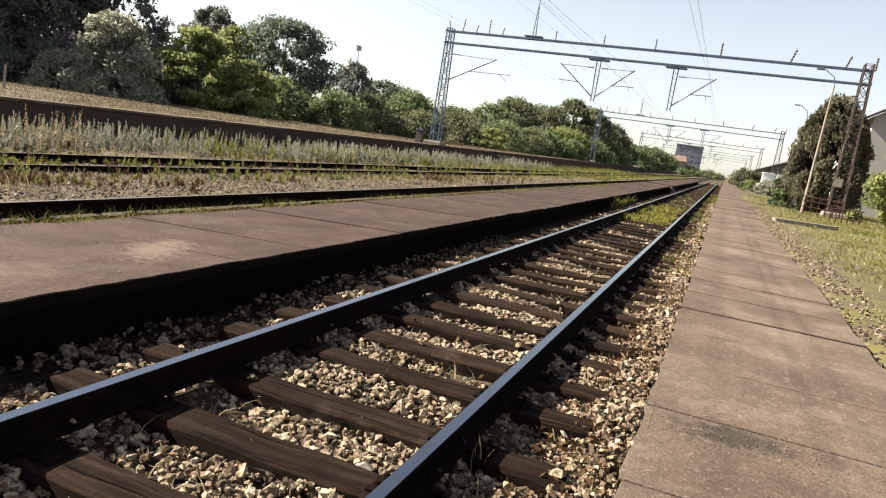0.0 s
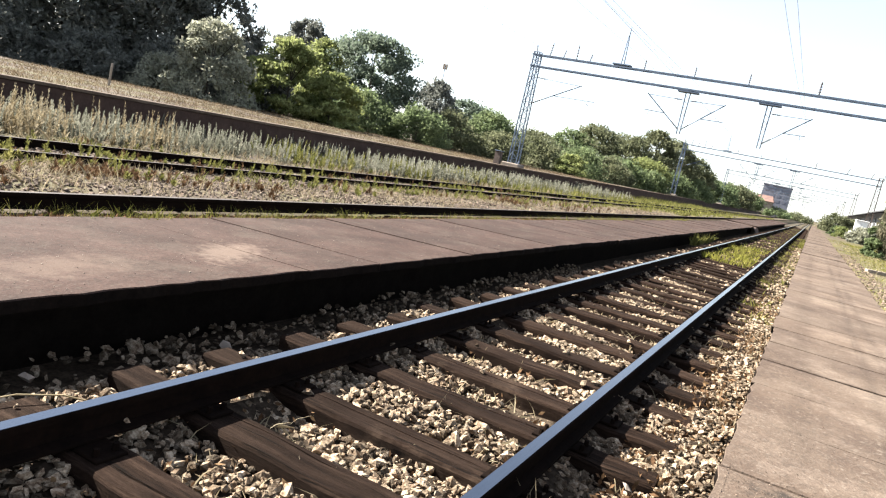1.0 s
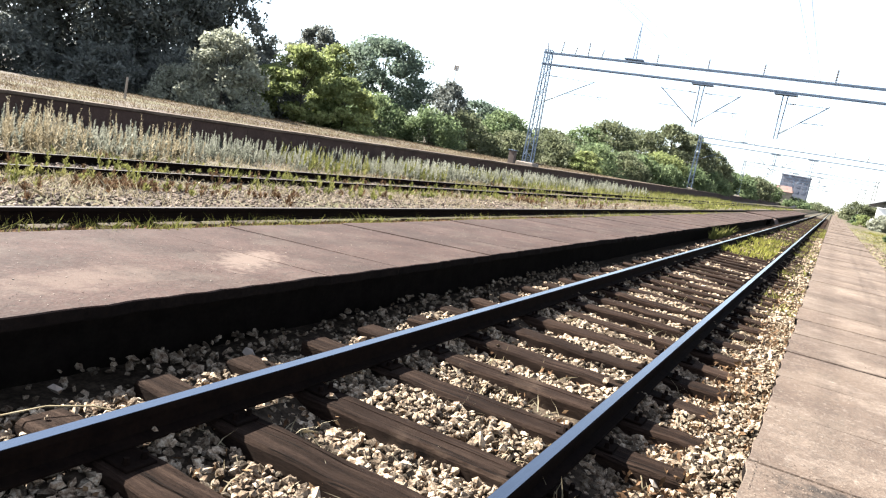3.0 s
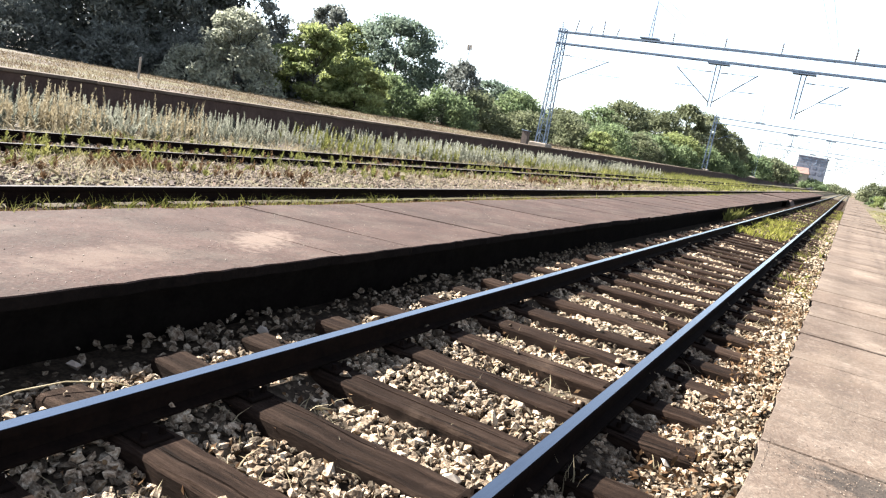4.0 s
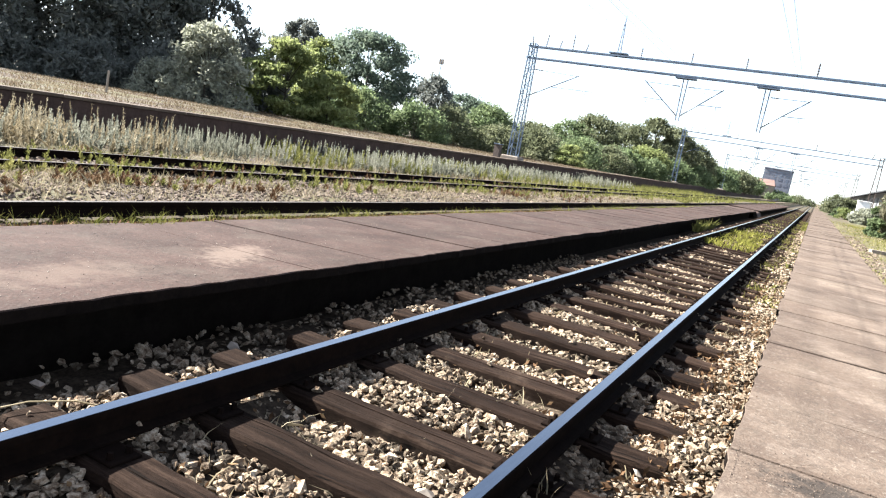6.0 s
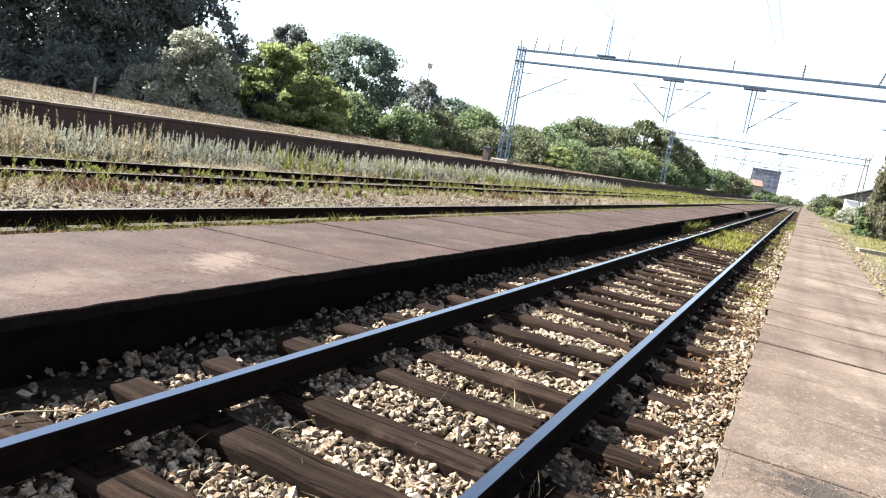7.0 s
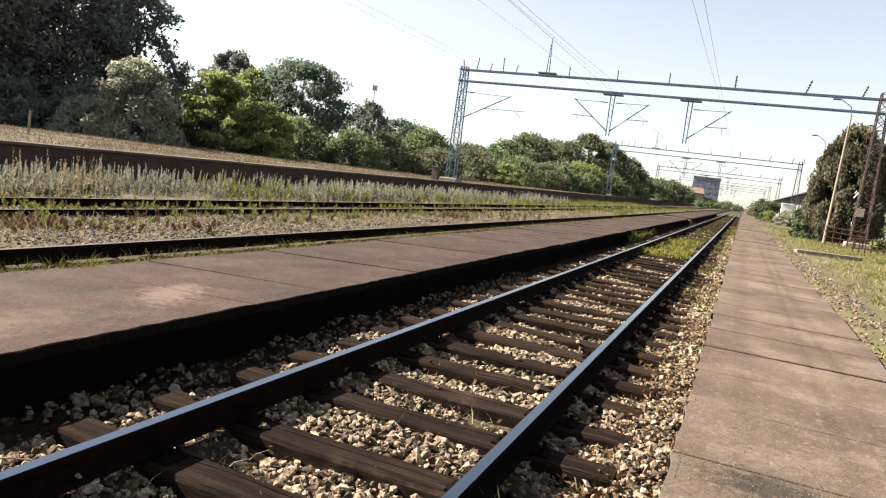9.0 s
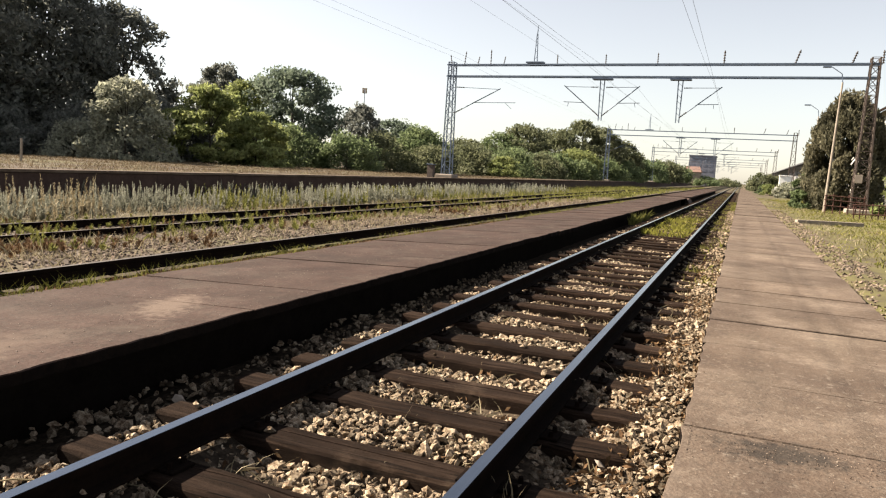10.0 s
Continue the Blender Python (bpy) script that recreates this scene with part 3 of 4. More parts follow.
def crown_points(h, w, n, seed, low=0.25, shape="round", clumps=26, tall=0.8):
    r = np.random.default_rng(seed)
    c = []
    while len(c) < clumps:
        u, th, q = r.uniform(0, 1), r.uniform(0, 2 * np.pi), r.uniform(0.15, 1) ** 0.5
        if shape == "flame":
            env = 0.9 * min(1.0, 0.75 + u) * max(0.05, 1 - u ** 3) ** 0.55
            q = q ** 0.5
        elif shape == "bush":
            env = np.sqrt(max(0.02, 1 - u ** 2))
        else:
            env = np.sqrt(max(0.03, 1 - (2 * u - 0.9) ** 2 / 1.25))
        c.append((np.cos(th) * q * env * w / 2, np.sin(th) * q * env * w / 2, h * (low + (1 - low) * u * 0.94)))
    c = np.array(c)
    rad = w * r.uniform(0.07, 0.16, clumps)
    if shape == "flame":
        rad *= 0.7
    k = r.integers(0, clumps, n)
    d = r.normal(size=(n, 3))
    d /= np.linalg.norm(d, axis=1)[:, None]
    d *= (r.uniform(0, 1, n) ** 0.45)[:, None] * rad[k][:, None]
    d[:, 2] *= tall
    p = c[k] + d
    p[:, 2] = np.maximum(p[:, 2], 0.05)
    return p, c


def make_tree(x, y, h, w, tone, n, size, seed, shape="round", low=0.25, name="tree", label="", clumps=26, tall=0.8, up=0.0):
    z = ground_z(x, y) - 0.05
    ob = tagged(new(name), label, name if name != "shrub" else "shrub", "trees behind the yard")
    ob.matrix_basis = pose(x, y, z)
    pts, c = crown_points(h, w, n, seed, low, shape, clumps, tall)
    r = random.Random(seed)
    t = Mesh()
    rad = max(0.05, h * 0.018)
    last = Vector((0, 0, -0.2))
    top = h * (0.8 if shape != "bush" else 0.45)
    for k in range(6):
        nxt = Vector((r.uniform(-0.1, 0.1) * h * 0.12, r.uniform(-0.1, 0.1) * h * 0.12, top * (k + 1) / 6))
        t.bar(last, nxt, rad * (1 - k / 7), rad * (1 - (k + 1) / 7), 7)
        last = nxt
    for q in c[:: max(1, len(c) // 14)]:
        zz = min(top * 0.95, max(0.15 * h * 0.6, q[2] * 0.6))
        t.bar((0, 0, zz), q, rad * 0.4, rad * 0.1, 5)
    part("trunk", t, M_BARK, ob)
    v, f = leaf_cloud(pts, size, seed + 1, up)
    part("crown", arrays("crown", v, f, M_LEAF[tone]), None, ob)
    return ob


L_DARK = "tall dark broadleaf tree in dense shade behind the loading platform"
L_MID = "green broadleaf tree with loose airy crown"
TREES = [
    (-47, 38.5, 14.6, 9.6, "dark", 18000, 0.21, L_DARK), (-50, 40, 17, 12, "dark", 16000, 0.21, L_DARK), 
    (-48, 31, 14, 10, "dark", 16000, 0.21, L_DARK), (-55, 26, 15, 11, "dark", 14000, 0.21, L_DARK), 
    (-45.5, 44, 12.5, 8, "dark", 9000, 0.24, L_DARK), (-47, 33, 14, 10, "dark", 13000, 0.21, L_DARK), (-70, 22, 16, 12, "dark", 8000, 0.21, L_DARK),
    (-36.7, 55, 9.2, 8.6, "blue", 21000, 0.17, "blue-green broadleaf tree with feathery layered crown"), (-40.5, 53, 7.6, 5, "yellow", 8400, 0.17, L_MID),
    (-35.2, 65, 6.8, 5, "dark", 8400, 0.17, "dark green pointed tree in a hedge row"), (-33, 69, 5.6, 7, "blue", 8400, 0.17, L_MID),
    (-29, 66, 4.6, 6.5, "mid", 9600, 0.16, "low spreading green tree beside the line"),
    (-33.5, 90, 4.6, 8, "dark", 5400, 0.22, L_MID), (-32.9, 105, 6.4, 8, "mid", 6300, 0.24, L_MID), (-30.2, 108, 8.0, 9, "dark", 8100, 0.24, L_MID),
    (-27.8, 118, 8.3, 9, "dark", 8100, 0.24, L_MID), (-24.6, 125, 10.4, 8, "dark", 8100, 0.26, L_MID), (-22.2, 132, 9.6, 8, "dark", 7200, 0.26, L_MID),
    (-20.4, 142, 7.6, 8, "dark", 6300, 0.27, L_MID), (-19.4, 152, 5.6, 8, "mid", 5400, 0.27, L_MID),
    (-24, 100, 3.6, 8, "mid", 6300, 0.21, L_MID), (-22.5, 112, 4.6, 8, "yellow", 6300, 0.21, L_MID),
    (-20.6, 190, 5.4, 10, "mid", 4500, 0.32, L_MID), (-19, 212, 6, 12, "dark", 4500, 0.36, L_MID), (-17.5, 235, 5.6, 10, "mid", 3600, 0.36, L_MID),
]
for k, (x, y, h, w, tone, n, s, lab) in enumerate(TREES):
    tone = "olive" if y >= 90 and tone == "dark" else tone
    make_tree(x, y, h, w, tone, n, s, 100 + k, low=0.04, label=lab, clumps=190 if y < 80 else 120, tall=0.5 if tone == "blue" else 0.75)
make_tree(-49.3, 60, 10.4, 6.4, "dark", 15000, 0.2, 300, "round", 0.05, "pine", "dark pine rising behind the bushes", 150)
SHRUBS = [
    (-42, 31, 2.6, 7, "dark", 5000, 0.2, "dark undergrowth below the tall trees"), (-46, 26.5, 2.8, 8, "dark", 5000, 0.2, "dark undergrowth below the tall trees"),
    (-51, 21.5, 3.0, 8, "dark", 4000, 0.2, "dark undergrowth below the tall trees"), (-40, 36, 3.4, 7, "dark", 5000, 0.2, "dark undergrowth below the tall trees"),
    (-56, 18, 3.2, 9, "dark", 4000, 0.22, "dark undergrowth below the tall trees"), (-62, 20, 3.6, 11, "dark", 4000, 0.24, "dark undergrowth below the tall trees"),
    (-33.4, 33, 5.0, 5.6, "grey", 4500, 0.20, "grey-green shrub on the dry bank"), (-33.0, 40, 5.7, 6.4, "yellow", 8500, 0.2, "yellow-green shrub with drooping twigs"),
    (-30.6, 42.0, 4.0, 5, "yellow", 5500, 0.19, "yellow-green shrub with drooping twigs"), (-40, 42, 4.5, 7, "dark", 4500, 0.2, "dark undergrowth below the tall trees"), (-36.5, 41, 4.0, 5, "dark", 3500, 0.2, "dark green shrub between two lighter ones"), (-37.5, 33, 2.4, 4.4, "grey", 2800, 0.15, "low grey-green shrub on the bank"),
    (-33.5, 50, 3.4, 6, "mid", 3500, 0.18, "dense green shrub beside the line"), (-29, 52, 3.0, 6, "mid", 3500, 0.18, "dense green shrub beside the line"),
    (-30, 59, 3.4, 7, "dark", 3500, 0.2, "dense dark green shrub beside the line"), (-25.6, 62, 2.6, 6, "dark", 3500, 0.18, "dense dark green shrub beside the line"),
    (-27, 76, 3.2, 8, "dark", 3500, 0.22, "dense dark green shrub beside the line"), (-22.6, 75, 2.3, 4.2, "yellow", 3000, 0.16, "bright yellow-green shrub beside the wall"),
    (-25, 85, 3.4, 8, "mid", 3500, 0.22, "dense green shrub beside the line"), (-23, 92, 3.2, 7, "dark", 3000, 0.22, "dense dark green shrub beside the line"),
    (-20, 104, 2.8, 6, "mid", 2500, 0.22, "dense green shrub beside the line"), (-19.5, 120, 3.4, 8, "mid", 2500, 0.26, "dense green shrub beside the line"),
    (-18.6, 134, 3.6, 8, "mid", 2500, 0.26, "dense green shrub beside the line"), (-18.6, 168, 4.2, 10, "mid", 2500, 0.34, "dense green shrub beside the line"),
    (-11, 292, 3.2, 12, "mid", 1500, 0.5, "far green shrub by the line"), (-5, 335, 2.6, 14, "dark", 1500, 0.55, "far green shrub by the line"),
    (5.4, 150, 3.6, 6, "dark", 2500, 0.28, "round dark shrub beside the platform end"), (9, 152, 3.2, 7, "dark", 2500, 0.28, "round dark shrub beside the platform end"),
]
for k, (x, y, h, w, tone, n, s, lab) in enumerate(SHRUBS):
    tone = "olive" if y >= 55 and tone == "dark" else tone
    make_tree(x, y, h, w, tone, int(n * 1.7), s * 0.78, 400 + k, "bush", 0.0, "shrub", lab, 90, 0.45 if tone == "yellow" else 0.8)


# ---- the right-hand side beyond the platform ----
make_tree(7.3, 48.5, 7.0, 4.7, "fir", 50000, 0.13, 500, "flame", 0.03, "conifer", "dense broad grey-green conifer behind the lattice tower", 210, 1.6, 1.0)
make_tree(5.5, 49, 2.3, 2.2, "mid", 5500, 0.12, 501, "bush", 0.0, "shrub", "low green shrub at the foot of the conifer", 40)
make_tree(9.6, 40, 3.0, 4.4, "yellow", 4500, 0.16, 502, "bush", 0.0, "shrub", "leafy yellow-green shrub by the tower", 26)
make_tree(10.2, 34, 2.4, 3.4, "mid", 4000, 0.14, 503, "bush", 0.0, "shrub", "leafy green shrub by the grass verge", 26)


def lamp_post(x, y, h, lab):
    ob = tagged(new("street_lamp"), lab, "lamp", "platform lamps")
    ob.matrix_basis = pose(x, y, ground_z(x, y))
    part("pole", Mesh().bar((0, 0, -0.1), (0.17, 0, h), 0.075, 0.045, 8), M_COPE, ob, "pale concrete pole")
    a = Mesh().bar((0.17, 0, h), (0.1, 0, h + 0.45), 0.025, None, 6).bar((0.1, 0, h + 0.45), (-0.4, 0, h + 0.8), 0.022, None, 6)
    arm = part("arm", a, M_STEEL, ob)
    hd = Mesh().box((-0.85, -0.09, h + 0.77), (-0.42, 0.09, h + 0.86), 0, 0.025)
    part("lantern", hd, M_STEEL, arm, "flat grey lantern")
    return ob


lamp_post(6.02, 44, 7.0, "leaning pale platform lamp with a grey lantern")
lamp_post(6.35, 60, 6.6, "tall platform lamp behind the conifer")


def make_hall():
    M_HALL = mat("grey_plaster", [(0.30, 0.30, 0.30), (0.42, 0.42, 0.41)], 1.0, 0.9)
    M_ROOF = mat("dark_roof_sheet", [(0.07, 0.07, 0.075), (0.12, 0.12, 0.125)], 2.0, 0.7)
    ob = tagged(new("freight_shed"), "long grey freight shed with dark roof and loading ramp", "building")
    x0, x1, y0, y1, h = 9.2, 19.0, 90, 240, 4.4
    w = Mesh().box((x0, y0, -0.2), (x1, y0 + 0.3, h)).box((x0, y1 - 0.3, -0.2), (x1, y1, h)).box((x0, y0 + 0.3, -0.2), (x0 + 0.3, y1 - 0.3, h)).box((x1 - 0.3, y0 + 0.3, -0.2), (x1, y1 - 0.3, h))
    xm = (x0 + x1) / 2
    w.add([(x0, y0, h), (x1, y0, h), (xm, y0, h + 1.7), (x0, y0 + 0.3, h), (x1, y0 + 0.3, h), (xm, y0 + 0.3, h + 1.7)],
          [(0, 1, 2), (3, 5, 4), (0, 2, 5, 3), (1, 4, 5, 2)])
    part("wall", w, M_HALL, ob)
    r = Mesh()
    for s in (-1, 1):
        xe, ze = xm + s * 6.2, h - 0.35
        r.add([(xe, y0 - 0.6, ze), (xm, y0 - 0.6, h + 1.75), (xm, y1 + 0.6, h + 1.75), (xe, y1 + 0.6, ze),
               (xe, y0 - 0.6, ze + 0.14), (xm, y0 - 0.6, h + 1.89), (xm, y1 + 0.6, h + 1.89), (xe, y1 + 0.6, ze + 0.14)],
              [(0, 1, 2, 3), (4, 7, 6, 5), (0, 4, 5, 1), (1, 5, 6, 2), (2, 6, 7, 3), (3, 7, 4, 0)])
    part("roof", r, M_ROOF, ob, "dark overhanging roof")
    part("loading_ramp", Mesh().box((5.6, 88, -0.2), (x0 - 0.01, y1, 1.2), 0, 0.04), M_HALL, ob, "raised concrete loading ramp")
    for k in range(12):
        d = Mesh().box((x0 - 0.06, y0 + 4 + 11 * k, 1.22), (x0 + 0.02, y0 + 7 + 11 * k, 3.7), 0, 0.01)
        part("door", d, M_ROOF, ob)


make_hall()
M_WHITE = mat("white_paint", [(0.76, 0.76, 0.74), (0.82, 0.82, 0.80)], 2.0, 0.6, tone=1.0)


def make_cabin():
    ob = tagged(new("white_cabin"), "small white painted cabin standing on the loading ramp", "cabin")
    part("body", Mesh().box((5.75, 91, 1.2), (6.95, 92.6, 2.52), 0, 0.03), M_WHITE, ob)
    part("roof", Mesh().box((5.68, 90.9, 2.52), (7.02, 92.7, 2.6), 0, 0.02), M_WHITE, ob)


make_cabin()
make_tree(6.6, 85, 1.6, 3.6, "grey", 3500, 0.14, 511, "bush", 0.0, "shrub", "low dusty shrub below the loading ramp", 30)
make_tree(9.0, 78, 1.9, 4.2, "mid", 3500, 0.15, 512, "bush", 0.0, "shrub", "low green shrub below the loading ramp", 30)
make_tree(5.2, 100, 1.3, 3.0, "yellow", 2500, 0.15, 513, "bush", 0.0, "shrub", "low yellow-green shrub along the ramp", 24)
make_tree(5.0, 116, 1.4, 3.0, "mid", 2500, 0.16, 514, "bush", 0.0, "shrub", "low green shrub along the far ramp", 24)


def make_house():
    M_PLASTER = mat("cream_plaster", [(0.62, 0.60, 0.54), (0.74, 0.72, 0.66)], 0.8, 0.9)
    M_TILE = mat("brown_roof_tiles", [(0.12, 0.07, 0.05), (0.20, 0.12, 0.09)], 3, 0.8, bump=0.5)
    M_PANE = mat("window_glass", [(0.03, 0.035, 0.04), (0.05, 0.055, 0.06)], 3, 0.1, spec=0.6)
    ob = tagged(new("house"), "cream plastered house behind the conifer with brown roof", "house")
    x0, x1, y0, y1, h = 10.4, 21.0, 57, 72, 7.0
    w = Mesh().box((x0, y0, -0.2), (x1, y1, h))
    w.add([(x0, y0, h), (x1, y0, h), ((x0 + x1) / 2, y0, h + 3.4), (x0, y1, h), (x1, y1, h), ((x0 + x1) / 2, y1, h + 3.4)],
          [(0, 1, 2), (3, 5, 4), (0, 2, 5, 3), (1, 4, 5, 2)])
    part("wall", w, M_PLASTER, ob)
    r = Mesh()
    xm = (x0 + x1) / 2
    for s in (-1, 1):
        xe = xm + s * ((x1 - x0) / 2 + 0.6)
        r.add([(xe, y0 - 0.5, h - 0.3), (xm, y0 - 0.5, h + 3.45), (xm, y1 + 0.5, h + 3.45), (xe, y1 + 0.5, h - 0.3),
               (xe, y0 - 0.5, h - 0.14), (xm, y0 - 0.5, h + 3.61), (xm, y1 + 0.5, h + 3.61), (xe, y1 + 0.5, h - 0.14)],
              [(0, 1, 2, 3), (4, 7, 6, 5), (0, 4, 5, 1), (1, 5, 6, 2), (2, 6, 7, 3), (3, 7, 4, 0)])
    part("roof", r, M_TILE, ob)
    for zz in (1.0, 4.2):
        for k in range(3):
            fx = x0 + 1.3 + 3.2 * k
            fr = part("window", Mesh().box((fx, y0 - 0.05, zz), (fx + 1.3, y0 + 0.02, zz + 1.6), 0, 0.02), M_WHITE, ob)
            part("pane", Mesh().box((fx + 0.09, y0 - 0.06, zz + 0.09), (fx + 1.21, y0 - 0.045, zz + 1.51)), M_PANE, fr)


make_house()


def make_tower_block():
    # Distance haze is in the block's colours: bluish wall, windows close to its tone.
    M_BLK = mat("haze_blue_concrete", [(0.17, 0.18, 0.22), (0.22, 0.23, 0.27)], 0.3, 0.9, tone=1.0)
    M_RED = mat("faded_red_roof", [(0.28, 0.17, 0.14), (0.34, 0.21, 0.175)], 0.5, 0.9)
    M_GL = mat("hazed_window_strip", [(0.14, 0.15, 0.19), (0.17, 0.18, 0.22)], 1, 0.5, tone=1.0)
    ob = tagged(new("industrial_building"), "distant grey concrete block rising behind the trees", "building")
    part("wall", Mesh().box((-18.4, 300, -0.5), (-8.6, 312, 11.4), 0, 0.1), M_BLK, ob)
    part("roof", Mesh().box((-18.7, 299.7, 11.4), (-8.3, 312.3, 11.8), 0, 0.05), M_BLK, ob)
    for r in range(3):
        for c in range(4):
            part("window", Mesh().box((-17.6 + 2.3 * c, 299.94, 5.2 + 2.0 * r), (-16.2 + 2.3 * c, 300.02, 6.3 + 2.0 * r)), M_GL, ob)
    lo = tagged(new("low_building"), "distant low building with a faded red roof", "building")
    part("wall", Mesh().box((-19.6, 290, -0.5), (-13.2, 298, 5.0), 0, 0.1), M_COPE, lo)
    part("roof", Mesh().add([(-20, 289.5, 4.9), (-12.8, 289.5, 4.9), (-12.8, 298.5, 4.9), (-20, 298.5, 4.9), (-19, 294, 7.1), (-13.8, 294, 7.1)],
                            [(0, 1, 5, 4), (1, 2, 5), (2, 3, 4, 5), (3, 0, 4), (3, 2, 1, 0)]), M_RED, lo)


make_tower_block()


# ---- platforms ----
def slab_mesh(x0, x1, seed, chip=0.0, fall=0.0, m=None, L=1.007, ny=7):
    """A concrete slab one metre long with uneven, chipped edges; chip: how broken the edge facing the track is."""
    r = random.Random(seed)
    out = []
    nx = 4
    for i in range(nx):
        out.append((x0 + (x1 - x0) * i / nx, 0.005 + r.uniform(-0.003, 0.006)))
    for i in range(ny):
        out.append((x1 + r.uniform(-0.012, 0.004) * (1 + chip), L * i / ny + 0.004))
    for i in range(nx):
        out.append((x1 + (x0 - x1) * i / nx, L + r.uniform(-0.006, 0.003)))
    for i in range(ny):
        out.append((x0 + r.uniform(-0.004, 0.012) * (1 + chip), L - L * i / ny))
    n = len(out)
    cx, cy = (x0 + x1) / 2, L / 2
    def drop(x):
        return fall * (x1 - x)
    top = [(x + (cx - x) * 0.004, y + (cy - y) * 0.005, -drop(x)) for x, y in out]
    mid = [(x, y, -0.008 - drop(x)) for x, y in out]
    low = [(x, y, -0.075 - drop(x)) for x, y in out]
    fs = [tuple(range(n))]
    for a in (0, n):
        for i in range(n):
            j = (i + 1) % n
            fs.append((a + j, a + i, a + n + i, a + n + j))
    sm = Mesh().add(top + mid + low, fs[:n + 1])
    # the lower side ring gets the dark colour that stands in for shade
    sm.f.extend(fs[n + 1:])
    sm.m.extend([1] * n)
    return sm.data("slab", [m, M_EDGE_SHADE])


def make_platform(name, x0, x1, y0, y1, near, joint, lab, edge_wall, fall=0.0):
    """A low platform: a bed, an edge wall along the track, and one slab after another."""
    a, b = (x0 + 0.05, x1 - 0.4) if edge_wall > 0 else (x0 + 0.3, x1 - 0.03)
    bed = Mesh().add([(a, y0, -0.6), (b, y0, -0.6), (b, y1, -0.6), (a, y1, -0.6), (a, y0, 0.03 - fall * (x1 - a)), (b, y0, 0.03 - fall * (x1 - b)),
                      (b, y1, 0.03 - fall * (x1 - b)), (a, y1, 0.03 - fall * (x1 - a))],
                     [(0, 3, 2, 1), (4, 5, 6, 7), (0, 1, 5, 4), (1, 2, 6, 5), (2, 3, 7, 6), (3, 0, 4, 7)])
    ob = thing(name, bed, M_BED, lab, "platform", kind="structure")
    m = M_SLAB_OLD if edge_wall > 0 else M_SLAB
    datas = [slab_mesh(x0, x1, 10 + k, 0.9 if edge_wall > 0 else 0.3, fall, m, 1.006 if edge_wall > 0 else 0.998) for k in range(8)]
    far = Mesh()
    y = joint - math.floor((joint - y0)) - 1
    if edge_wall > 0 and y0 < 0:
        y = joint + 1.01
        cast = slab_mesh(x0, x1, 41, 1.2, fall, m, y - y0 - 0.004, 90)
        part("slab", cast, None, ob, "long worn stretch cast in one piece").matrix_basis = pose(0, y0, 0.15)
    while y + 1 <= y1:
        tilt = rnd.uniform(-0.25, 0.25)
        if y < near:
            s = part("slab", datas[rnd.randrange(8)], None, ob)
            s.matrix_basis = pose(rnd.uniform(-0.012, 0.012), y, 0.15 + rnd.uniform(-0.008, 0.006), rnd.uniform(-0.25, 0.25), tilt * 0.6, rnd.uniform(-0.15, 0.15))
        else:
            far.box((x0, y + 0.006, 0.04), (x1, y + 0.994, 0.15 + rnd.uniform(-0.008, 0.006)), 0, 0.008)
        y += 1.01
    tagged(part("slab_row", far, m, ob), kind="stuff")
    return ob


make_platform("platform_east", 1.58, 3.12, -8, 200, 75, 3.77, "low platform of worn brownish concrete slabs beside the rails", -1)
make_platform("platform_west", -3.92, -1.69, -8, 53, 53, 3.76, "low island platform of worn brownish concrete slabs between tracks", 1, 0.045)
make_platform("platform_west_end", -3.9, -1.69, 56.5, 125, 56.5, 57, "far stretch of the low island platform", 1, 0.045)


crossing = Mesh()
crossing.add([(x, y, z) for y, k in ((52.9, 1.0), (54.0, 0.75), (55.4, 0.75), (56.6, 1.0)) for x, z in ((-4.0, -0.6), (-4.0, 0.045), (-2.6, 0.1 * k), (-1.75, 0.13 * k - 0.12 * (1 - k) * 4), (-1.5, -0.3))],
             [(r * 5 + i, r * 5 + i + 1, r * 5 + i + 6, r * 5 + i + 5) for r in range(3) for i in range(4)])
thing("soil_ramp", crossing, M_BED2, "trodden brown soil ramp between two platform stretches", "ramp", kind="structure")


